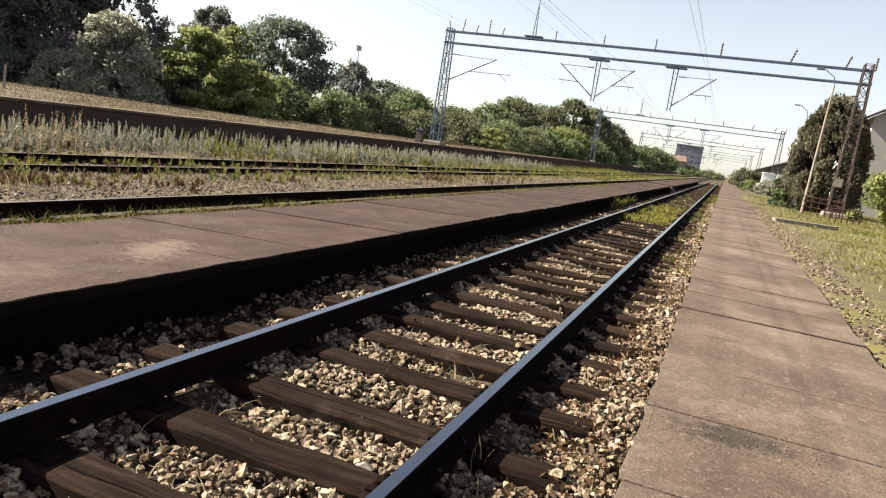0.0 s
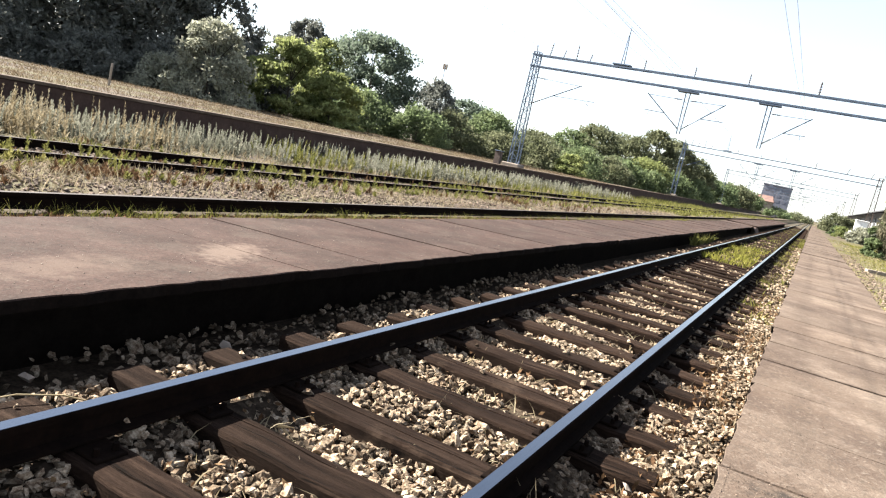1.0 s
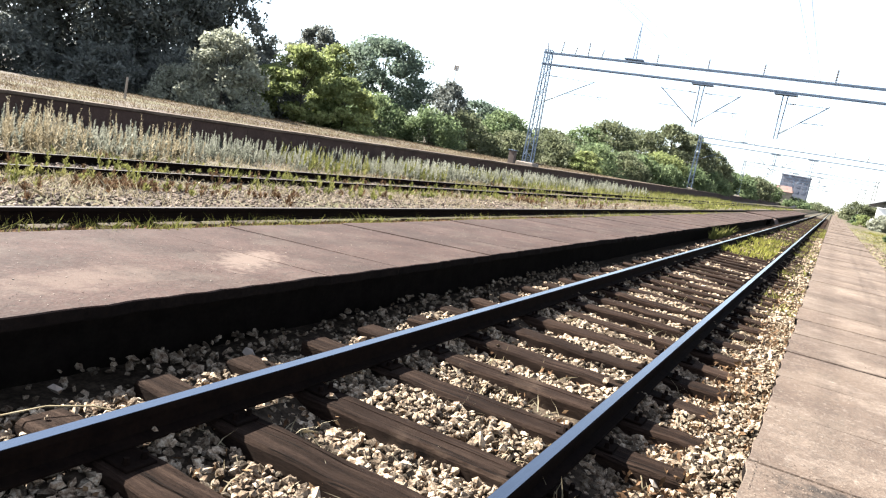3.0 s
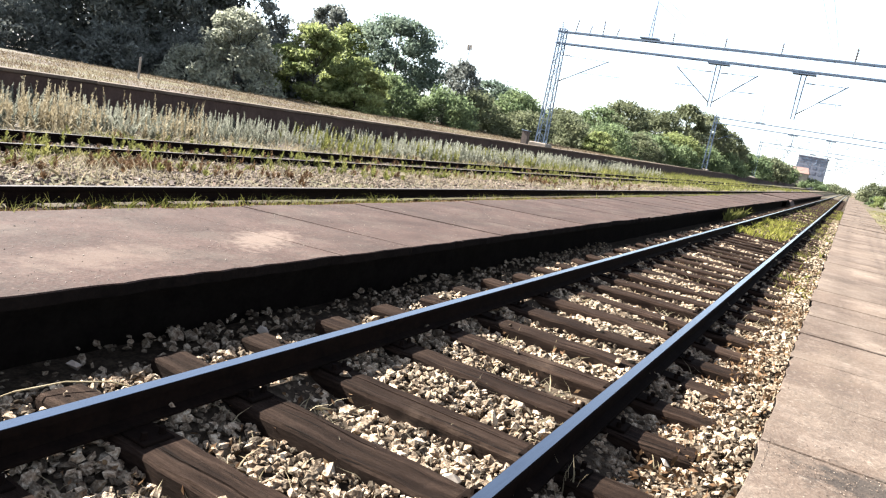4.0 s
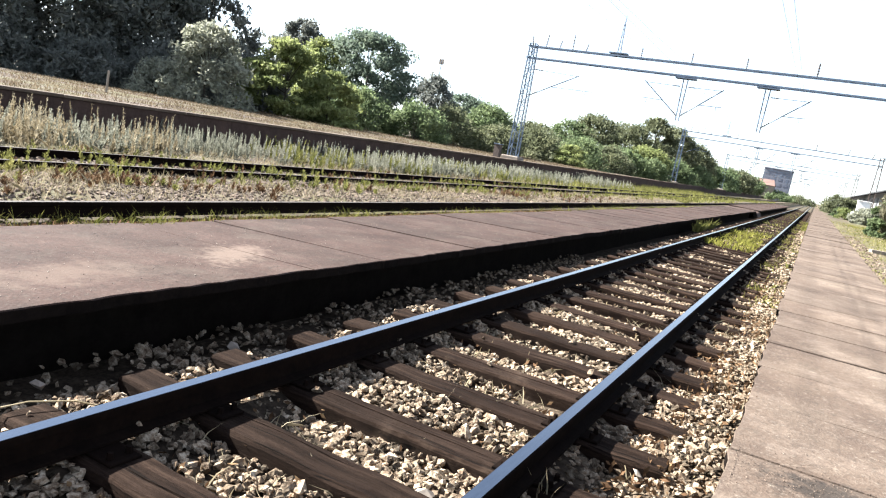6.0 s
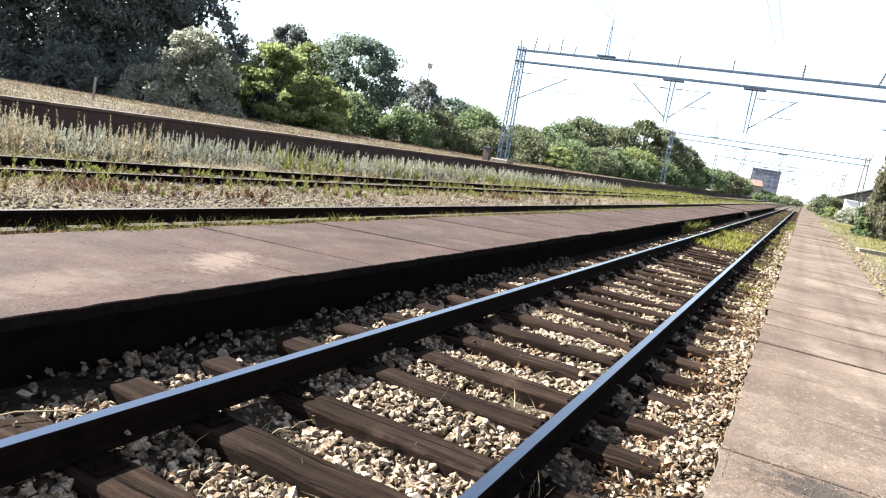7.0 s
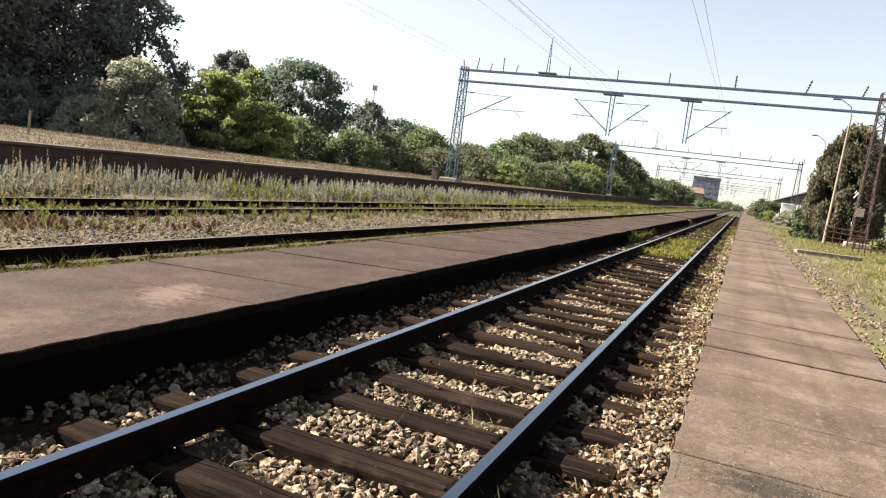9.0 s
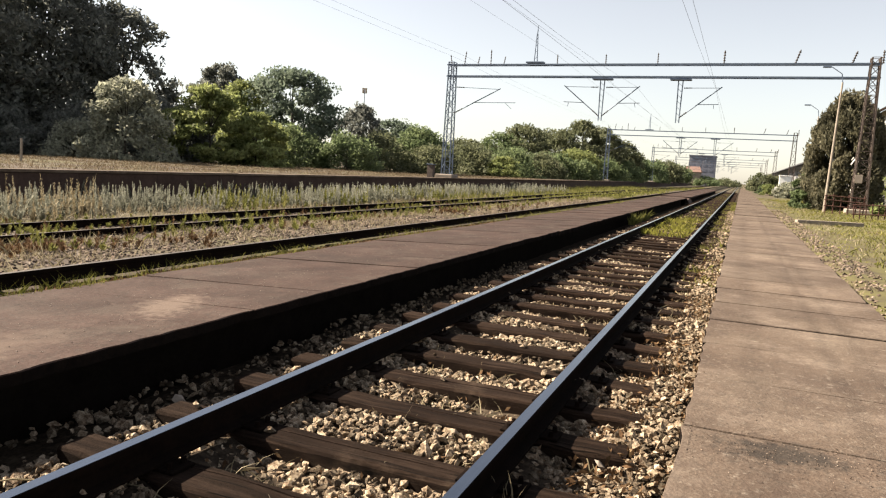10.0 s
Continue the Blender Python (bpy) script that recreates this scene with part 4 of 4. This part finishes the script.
# ---- ballast, weeds and grass ----
def blobs(name, pts, size, seed, m, lab, cat, flat=0.7):
    """Many small angular stones, each a twisted, flattened eight-cornered chip."""
    r = np.random.default_rng(seed)
    q = np.pi / 4
    base = np.array([(0.85 * np.cos(2 * q * i), 0.85 * np.sin(2 * q * i), -0.55) for i in range(4)]
                    + [(0.68 * np.cos(2 * q * i + q), 0.68 * np.sin(2 * q * i + q), 0.55) for i in range(4)])
    hull_f = np.array([(0, 2, 1), (0, 3, 2), (4, 5, 6), (4, 6, 7)] + [(i, (i + 1) % 4, 4 + i) for i in range(4)] + [((i + 1) % 4, 4 + (i + 1) % 4, 4 + i) for i in range(4)])
    n = len(pts)
    v = base[None] * r.uniform(0.6, 1.2, (n, len(base), 3))
    sc = size * r.uniform(0.4, 1.0, (n, 1)) * np.where(r.uniform(0, 1, (n, 1)) > 0.9, 1.8, 1.2)
    sc = sc * r.uniform(0.65, 1.3, (n, 3)) * np.array([[1.4, 1.0, flat]])
    v = v * sc[:, None, :]
    ya, ta, tb = r.uniform(0, 2 * np.pi, n), r.normal(0, 0.5, n), r.normal(0, 0.5, n)
    o, e = np.zeros(n), np.ones(n)
    Rz = np.stack([np.cos(ya), -np.sin(ya), o, np.sin(ya), np.cos(ya), o, o, o, e], 1).reshape(n, 3, 3)
    Rx = np.stack([e, o, o, o, np.cos(ta), -np.sin(ta), o, np.sin(ta), np.cos(ta)], 1).reshape(n, 3, 3)
    Ry = np.stack([np.cos(tb), o, np.sin(tb), o, e, o, -np.sin(tb), o, np.cos(tb)], 1).reshape(n, 3, 3)
    R = Rz @ Rx @ Ry
    v = np.einsum("nij,nkj->nki", R, v) + pts[:, None, :]
    f = (np.arange(n)[:, None, None] * len(base) + hull_f[None]).reshape(-1, 3)
    return tagged(new(name, arrays(name, v.reshape(-1, 3), f, m)), lab, cat, kind="stuff")


def scatter(n, x0, x1, y0, y1, bias=1.0):
    x = rng.uniform(x0, x1, n)
    y = y0 + (y1 - y0) * rng.uniform(0, 1, n) ** bias
    return x, y


def near_tie(y):
    ties = np.array(TIE_Y)
    i = np.clip(np.searchsorted(ties, y), 1, len(ties) - 1)
    return np.minimum(np.abs(y - ties[i - 1]), np.abs(y - ties[i])) < 0.128


def ballast():
    x, y = scatter(66000, -2.05, 1.6, -2.0, 13)
    x2, y2 = scatter(22000, -1.72, 1.6, 13, 42, 1.4)
    x3, y3 = scatter(5000, -1.8, 1.6, -6, -2)
    for k, (xx, yy, s) in enumerate(((x, y, 0.0275), (x2, y2, 0.040), (x3, y3, 0.038))):
        on_tie = near_tie(yy) & (np.abs(xx) < 1.3)
        keep = ~(on_tie & (rng.uniform(0, 1, len(xx)) > 0.004))
        keep &= ~((xx < -1.32) & (rng.uniform(0, 1, len(xx)) > 0.17))
        xx, yy = xx[keep], yy[keep]
        heap = 0.025 * np.sin(yy * 2.1 + xx * 3) + 0.02 * np.sin(yy * 5.3 - xx * 2)
        zz = -0.262 + heap + rng.uniform(0, 0.045, len(xx)) + np.where(xx > 1.25, 0.055, 0) + 0.05 * np.exp(-((np.abs(xx) - 0.753) / 0.11) ** 2) - np.clip(-1.28 - xx, 0, 0.35) * 0.38
        tie_here = near_tie(yy) & (np.abs(xx) < 1.3)
        zz = np.where(tie_here, -0.155, zz)
        blobs("ballast", np.stack([xx, yy, zz], 1), s, 60 + k, M_STONE, "pale cream broken stone ballast between the sleepers", "ballast")
    b = Mesh()
    ys = [-6 + 0.25 * i for i in range(100)] + [20 + 2 * i for i in range(60)]
    xs = [-2.1 + 0.125 * i for i in range(31)]
    n = len(xs)
    b.add([(px, py, -0.275 - min(0.35, max(0, -1.28 - px)) * 0.42 + 0.08 * math.exp(-((abs(px) - 0.753) / 0.13) ** 2) + 0.02 * fnoise(px, py, 3) + 0.015 * fnoise(px, py, 9)) for py in ys for px in xs],
          [(r * n + i, r * n + i + 1, r * n + n + i + 1, r * n + n + i) for r in range(len(ys) - 1) for i in range(n - 1)])
    thing("ballast_bed", b, M_BALLBASE, "bed of dirt and fine stone under the ballast", "ballast", kind="structure", smooth=True)


ballast()


def dead_leaves():
    """Dry brown leaves and bark crumbs caught in the ballast and behind the island platform."""
    x = np.concatenate([rng.uniform(1.0, 1.58, 3000), rng.uniform(-0.7, 0.7, 900), rng.uniform(-4.6, -3.85, 4500)])
    y = np.concatenate([1.0 + 14 * rng.uniform(0, 1, 3900) ** 1.3, 3 + 16 * rng.uniform(0, 1, 4500) ** 1.3])
    z = np.where(x < -3, 0.015 - 0.16 * np.clip(-3.9 - x, 0, 0.7), np.where(x > 1.2, -0.165, -0.215)) + rng.uniform(-0.01, 0.02, len(x))
    v, f = leaf_cloud(np.stack([x, y, z], 1), 0.024, 71)
    tagged(new("dead_leaves", arrays("dead_leaves", v, f, M_DEAD)), "dry brown dead leaves and crumbs lying on the ballast", "leaves", kind="stuff")


dead_leaves()


def blades(name, x, y, h, width, m, lab, seed, lean=0.35, zfun=None, cat="grass"):
    """Upright tapering blades of grass, bent at half height."""
    r = np.random.default_rng(seed)
    n = len(x)
    z = np.array([(zfun or ground_z)(a, b) for a, b in zip(x, y)]) - 0.02
    th = r.uniform(0, 2 * np.pi, n)
    d = np.stack([np.cos(th), np.sin(th), np.zeros(n)], 1)
    ln = r.normal(0, lean, (n, 2))
    hh = h * r.uniform(0.45, 1.25, n)
    base = np.stack([x, y, z], 1)
    up = np.stack([ln[:, 0] * hh * 0.35, ln[:, 1] * hh * 0.35, hh * 0.55], 1)
    tip = np.stack([ln[:, 0] * hh, ln[:, 1] * hh, hh], 1)
    w = (width * r.uniform(0.6, 1.4, n))[:, None]
    v = np.stack([base - d * w, base + d * w, base + up + d * w * 0.8, base + tip, base + up - d * w * 0.8], 1).reshape(-1, 3)
    f = np.arange(5 * n).reshape(n, 5)
    return tagged(new(name, arrays(name, v, f, m)), lab, cat, kind="stuff")


def clumped(n, x0, x1, y0, y1, k, spread, bias=1.0):
    cx, cy = scatter(k, x0, x1, y0, y1, bias)
    i = rng.integers(0, k, n)
    return np.clip(cx[i] + rng.normal(0, spread, n), x0, x1), cy[i] + rng.normal(0, spread, n)


def plants(name, x, y, h, leaves, leaf, m, lab, seed, zfun=None):
    """Bushy upright weeds: every plant is a stem set with narrow leaves, shorter towards the tip."""
    r = np.random.default_rng(seed)
    n = len(x)
    z = np.array([(zfun or ground_z)(a, b) for a, b in zip(x, y)]) - 0.02
    ln = r.normal(0, 0.13, (n, 2))
    k = np.repeat(np.arange(n), leaves)
    u = r.uniform(0.02, 1, len(k)) ** 0.9
    hh = np.asarray(h)[k]
    root = np.stack([x[k] + ln[k, 0] * u * hh, y[k] + ln[k, 1] * u * hh, z[k] + u * hh], 1)
    th = r.uniform(0, 2 * np.pi, len(k))
    up = r.uniform(0.5, 2.4, len(k))
    d = np.stack([np.cos(th), np.sin(th), up], 1)
    d /= np.linalg.norm(d, axis=1)[:, None]
    s = np.stack([-np.sin(th), np.cos(th), np.zeros(len(k))], 1)
    ll = (leaf * (1.15 - 0.8 * u) * r.uniform(0.6, 1.4, len(k)))[:, None]
    v = np.stack([root, root + d * ll * 0.5 + s * ll * 0.13, root + d * ll, root + d * ll * 0.5 - s * ll * 0.13], 1).reshape(-1, 3)
    return tagged(new(name, arrays(name, v, np.arange(4 * len(k)).reshape(-1, 4), m)), lab, "weeds", kind="stuff")


def weeds():
    x, y = clumped(1250, -15.6, -12.0, 4, 30, 95, 0.48, 1.2)
    plants("tall_weeds", x, y, 0.22 + 0.56 * rng.uniform(0, 1, len(x)) ** 1.7, 150, 0.10, M_SAGE, "tall grey-green weeds growing along the foot of the wall", 1)
    x, y = clumped(260, -14.6, -11.6, 6.5, 13, 26, 0.3)
    plants("dry_stalks", x, y, 0.3 + 0.7 * rng.uniform(0, 1, len(x)) ** 1.6, 90, 0.11, M_DRY, "dry bleached stalks among the grey-green weeds", 24)
    x, y = clumped(420, -15.4, -11.6, 16, 34, 46, 0.4)
    plants("green_bushes", x, y, 0.2 + 0.5 * rng.uniform(0, 1, len(x)), 90, 0.11, M_GREENGRASS, "yellow-green bushy weeds below the wall", 26)
    x, y = clumped(600, -15.5, -12.0, 24, 60, 60, 0.6, 1.2)
    plants("tall_weeds", x, y, rng.uniform(0.3, 0.8, len(x)), 70, 0.18, M_SAGE, "tall grey-green weeds further along the wall", 21)
    x, y = clumped(620, -11.6, -6.0, 4, 40, 110, 0.36, 1.4)
    plants("yard_weeds", x, y, rng.uniform(0.06, 0.26, len(x)), 44, 0.10, M_GREENGRASS, "bushy yellow-green weeds between the rusty rails", 22)
    x, y = clumped(9000, -15.7, -10.4, 3, 40, 300, 0.4, 1.2)
    blades("yard_grass", x, y, rng.uniform(0.08, 0.30, len(x)), 0.008, M_DRY, "dry grass under the tall weeds", 23, 0.5)
    x, y = clumped(4500, -15.6, -11.0, 30, 120, 260, 0.5, 1.3)
    blades("tall_weeds", x, y, rng.uniform(0.2, 0.55, len(x)), 0.02, M_GREENGRASS, "green weeds along the far foot of the wall", 2, 0.25)
    x, y = clumped(3600, -11.8, -6.8, 3, 45, 240, 0.25, 1.4)
    blades("yard_weeds", x, y, rng.uniform(0.05, 0.20, len(x)), 0.007, M_GREENGRASS, "low yellow-green weeds between the rusty rails", 3, 0.5)
    x, y = clumped(420, -11.4, -5.2, 4, 30, 90, 0.3, 1.3)
    plants("dead_weeds", x, y, rng.uniform(0.06, 0.2, len(x)), 40, 0.09, M_DEAD, "brown withered weeds on the gravel between the rails", 27)
    x, y = clumped(17000, -8.8, -4.9, 3, 50, 260, 0.34, 1.4)
    blades("dry_grass", x, y, rng.uniform(0.04, 0.17, len(x)), 0.0045, M_DRY, "short dry grass on gravel between tracks", 4, 0.6)
    x, y = clumped(5000, -12, -5.3, 45, 160, 200, 0.7, 1.4)
    blades("yard_weeds", x, y, rng.uniform(0.10, 0.30, len(x)), 0.035, M_GREENGRASS, "low weeds over the far tracks", 5, 0.5)
    x, y = clumped(6500, -4.55, -3.85, 2, 45, 85, 0.13, 1.4)
    blades("edge_weeds", x, y, rng.uniform(0.04, 0.18, len(x)), 0.0028, M_VERGE, "dull green grass tufts along the back edge of the island platform", 6, 0.5)
    x, y = clumped(80000, -36, -16.5, 4, 75, 1500, 0.8, 1.2)
    blades("bank_grass", x, y, rng.uniform(0.05, 0.17, len(x)), 0.008, M_BANK, "straw-coloured dry grass on the bank behind the wall", 7, 0.5)
    x, y = clumped(90000, 3.25, 13, -6, 75, 2400, 0.4, 1.3)
    keep = rng.uniform(0, 1, len(x)) < np.clip((x - 3.1 + 0.35 * np.sin(y * 0.9) + 0.25 * np.sin(y * 2.3 + 1)) / 3.2, 0.04, 1.0)
    x, y = x[keep], y[keep]
    blades("verge_grass", x, y, rng.uniform(0.03, 0.13, len(x)), 0.010, M_VERGE, "patchy green and dry grass verge", 8, 0.6)
    x, y = clumped(7000, 3.2, 12, 5, 60, 300, 0.35, 1.3)
    blades("verge_dry_grass", x, y, rng.uniform(0.04, 0.16, len(x)), 0.012, M_DRY, "dry straw among the green verge grass", 9, 0.7)
    bed = lambda a, b: -0.23
    x, y = clumped(1700, -0.62, 0.45, 20, 30, 30, 0.26)
    blades("track_weeds", x, y, rng.uniform(0.08, 0.26, len(x)), 0.012, M_BRIGHT, "bright yellow-green weeds growing between the rails", 10, 0.5, bed)
    x, y = clumped(2200, -0.6, 0.6, 30, 110, 90, 0.4, 1.3)
    blades("track_weeds", x, y, rng.uniform(0.06, 0.16, len(x)), 0.02, M_GREENGRASS, "thin weeds growing between the far rails", 13, 0.5, bed)
    x, y = clumped(2600, 1.0, 1.56, 11, 60, 80, 0.16, 1.2)
    blades("track_weeds", x, y, rng.uniform(0.05, 0.2, len(x)), 0.010, M_VERGE, "grass tufts between the rail and the slabs", 14, 0.5, bed)
    x, y = clumped(260, -1.68, -1.5, 25, 30, 6, 0.12)
    blades("track_weeds", x, y, rng.uniform(0.12, 0.42, len(x)), 0.014, M_GREENGRASS, "green weeds at the foot of the island platform", 15, 0.4, bed)
    x, y = clumped(1800, 0.9, 1.55, 1.5, 30, 120, 0.12)
    blades("track_straw", x, y, rng.uniform(0.04, 0.14, len(x)), 0.004, M_DRY, "dry straw caught in the ballast", 11, 0.9, bed)
    x, y = clumped(1500, -0.6, 0.6, 1.0, 16, 90, 0.14)
    blades("track_straw", x, y, rng.uniform(0.03, 0.10, len(x)), 0.004, M_DRY, "dry straw caught in the ballast", 12, 1.0, bed)


weeds()


def yard_stones():
    x, y = scatter(30000, -11.5, -4.75, 3, 40, 1.5)
    z = np.array([ground_z(a, b) for a, b in zip(x, y)]) + 0.005
    blobs("gravel", np.stack([x, y, z], 1), 0.03, 80, M_STONE_DARK, "dirty brown gravel between the disused rails", "gravel")
    x, y = scatter(2500, 3.12, 3.75, 3, 40, 1.3)
    z = np.array([ground_z(a, b) for a, b in zip(x, y)]) + 0.005
    blobs("gravel", np.stack([x, y, z], 1), 0.03, 81, M_STONE_DARK, "dirty gravel along the back edge of the platform", "gravel")


yard_stones()


def platform_grit():
    x, y = scatter(600, 1.62, 3.08, 1.5, 16, 1.5)
    x2, y2 = 2.0 + rng.normal(0, 0.3, 500), 3.7 + rng.normal(0, 0.14, 500)
    x, y = np.concatenate([x, np.clip(x2, 1.62, 3.0)]), np.concatenate([y, y2])
    blobs("grit", np.stack([x, y, np.full(len(x), 0.152)], 1), 0.0032, 82, M_STONE_DARK, "fine grit and pebbles scattered on the platform", "grit")
    x, y = scatter(800, -3.85, -1.75, 2, 16, 1.5)
    blobs("grit", np.stack([x, y, 0.153 - 0.045 * (-1.69 - x)], 1), 0.0045, 83, M_COPE, "fine grit and pebbles scattered on the island platform", "grit")


platform_grit()


# ---- small things ----
def small_things():
    ob = tagged(new("railing"), "low rusty red railing at the foot of the tower", "railing")
    for k in range(6):
        part("post", Mesh().bar((5.85 + 0.34 * k, 41.6, 0.0), (5.82 + 0.35 * k, 41.6, 1.0 + 0.1 * (k % 2)), 0.03, None, 6), M_RUSTRED, ob)
    for z in (0.5, 0.8, 1.02):
        part("rail_bar", Mesh().bar((5.75, 41.6, z), (7.62, 41.55, z - 0.08), 0.028, None, 6), M_RUSTRED, ob)
    ob = tagged(new("railing"), "short bent rusty red railing in the grass verge", "railing")
    for k in range(6):
        part("post", Mesh().bar((6.55 + 0.24 * k, 36.9, 0.0), (6.5 + 0.25 * k, 36.9, 0.72 + 0.08 * (k % 2)), 0.026, None, 6), M_RUSTRED, ob)
    for z in (0.28, 0.7):
        part("rail_bar", Mesh().bar((6.45, 36.9, z), (7.85, 36.85, z + 0.04), 0.026, None, 6), M_RUSTRED, ob)
    thing("concrete_beam", Mesh().add([(3.7, 28.2, 0.02), (5.9, 29.2, 0.02), (5.82, 29.45, 0.02), (3.62, 28.45, 0.02), (3.7, 28.2, 0.2), (5.9, 29.2, 0.2), (5.82, 29.45, 0.2), (3.62, 28.45, 0.2)],
          [(0, 3, 2, 1), (4, 5, 6, 7), (0, 1, 5, 4), (1, 2, 6, 5), (2, 3, 7, 6), (3, 0, 4, 7)]), M_COPE, "long pale concrete beam lying on the grass verge", "beam")
    z = ground_z(-25.1, 20)
    thing("post", Mesh().bar((-25.1, 20, z - 0.1), (-25.06, 20, z + 0.95), 0.055, 0.045, 7), M_COPE, "short pale wooden post on the dry bank", "post")
    mast = tagged(new("radio_mast"), "distant slender radio mast with antennas on top", "mast")
    part("pole", Mesh().bar((-83, 150, 0), (-83, 150, 18.6), 0.16, 0.08, 8), M_STEEL, mast)
    for k in range(3):
        w = 2 * math.pi * k / 3
        cx, cy = -83 + 0.45 * math.cos(w), 150 + 0.45 * math.sin(w)
        part("antenna", Mesh().box((cx - 0.14, cy - 0.14, 17.6), (cx + 0.14, cy + 0.14, 18.9), 0, 0.05), M_COPE, mast, "pale panel antenna")
    x = np.full(14, 0.86) + rng.normal(0, 0.03, 14)
    y = np.full(14, 3.35) + rng.normal(0, 0.04, 14)
    blades("rail_weed", x, y, rng.uniform(0.12, 0.26, 14), 0.0035, M_DRY, "thin dry weed stalks beside the rail", 31, 0.25, lambda a, b: -0.24)
    box = tagged(new("relay_cabinet"), "small dark metal relay cabinet beside the lattice tower", "cabinet")
    part("body", Mesh().box((-17.75, 43.6, 0.5), (-17.35, 44.0, 1.45), 0, 0.02), M_STEELRUST, box)
    part("roof", Mesh().box((-17.8, 43.55, 1.45), (-17.3, 44.05, 1.5), 0, 0.01), M_STEEL, box)
    stick = Mesh()
    pts = [(-1.30, 1.75, -0.19), (-1.28, 1.95, -0.15), (-1.22, 2.15, -0.13), (-1.13, 2.32, -0.14), (-1.04, 2.45, -0.18)]
    for p, q in zip(pts, pts[1:]):
        stick.bar(p, q, 0.005, 0.004, 5)
    thing("dry_twig", stick, M_DRY, "bent dry twig lying on the dark ballast", "twig")
    lumps = np.array([(1.20, 3.87, -0.15), (-1.45, 2.35, -0.17), (-1.38, 3.6, -0.19), (0.45, 2.9, -0.2)])
    for k, p in enumerate(lumps):
        ob = blobs("loose_stone", p[None], 0.06, 90 + k, M_COPE, "large pale stone lying on the ballast", "stone")
        ob["kind"] = "thing"


small_things()
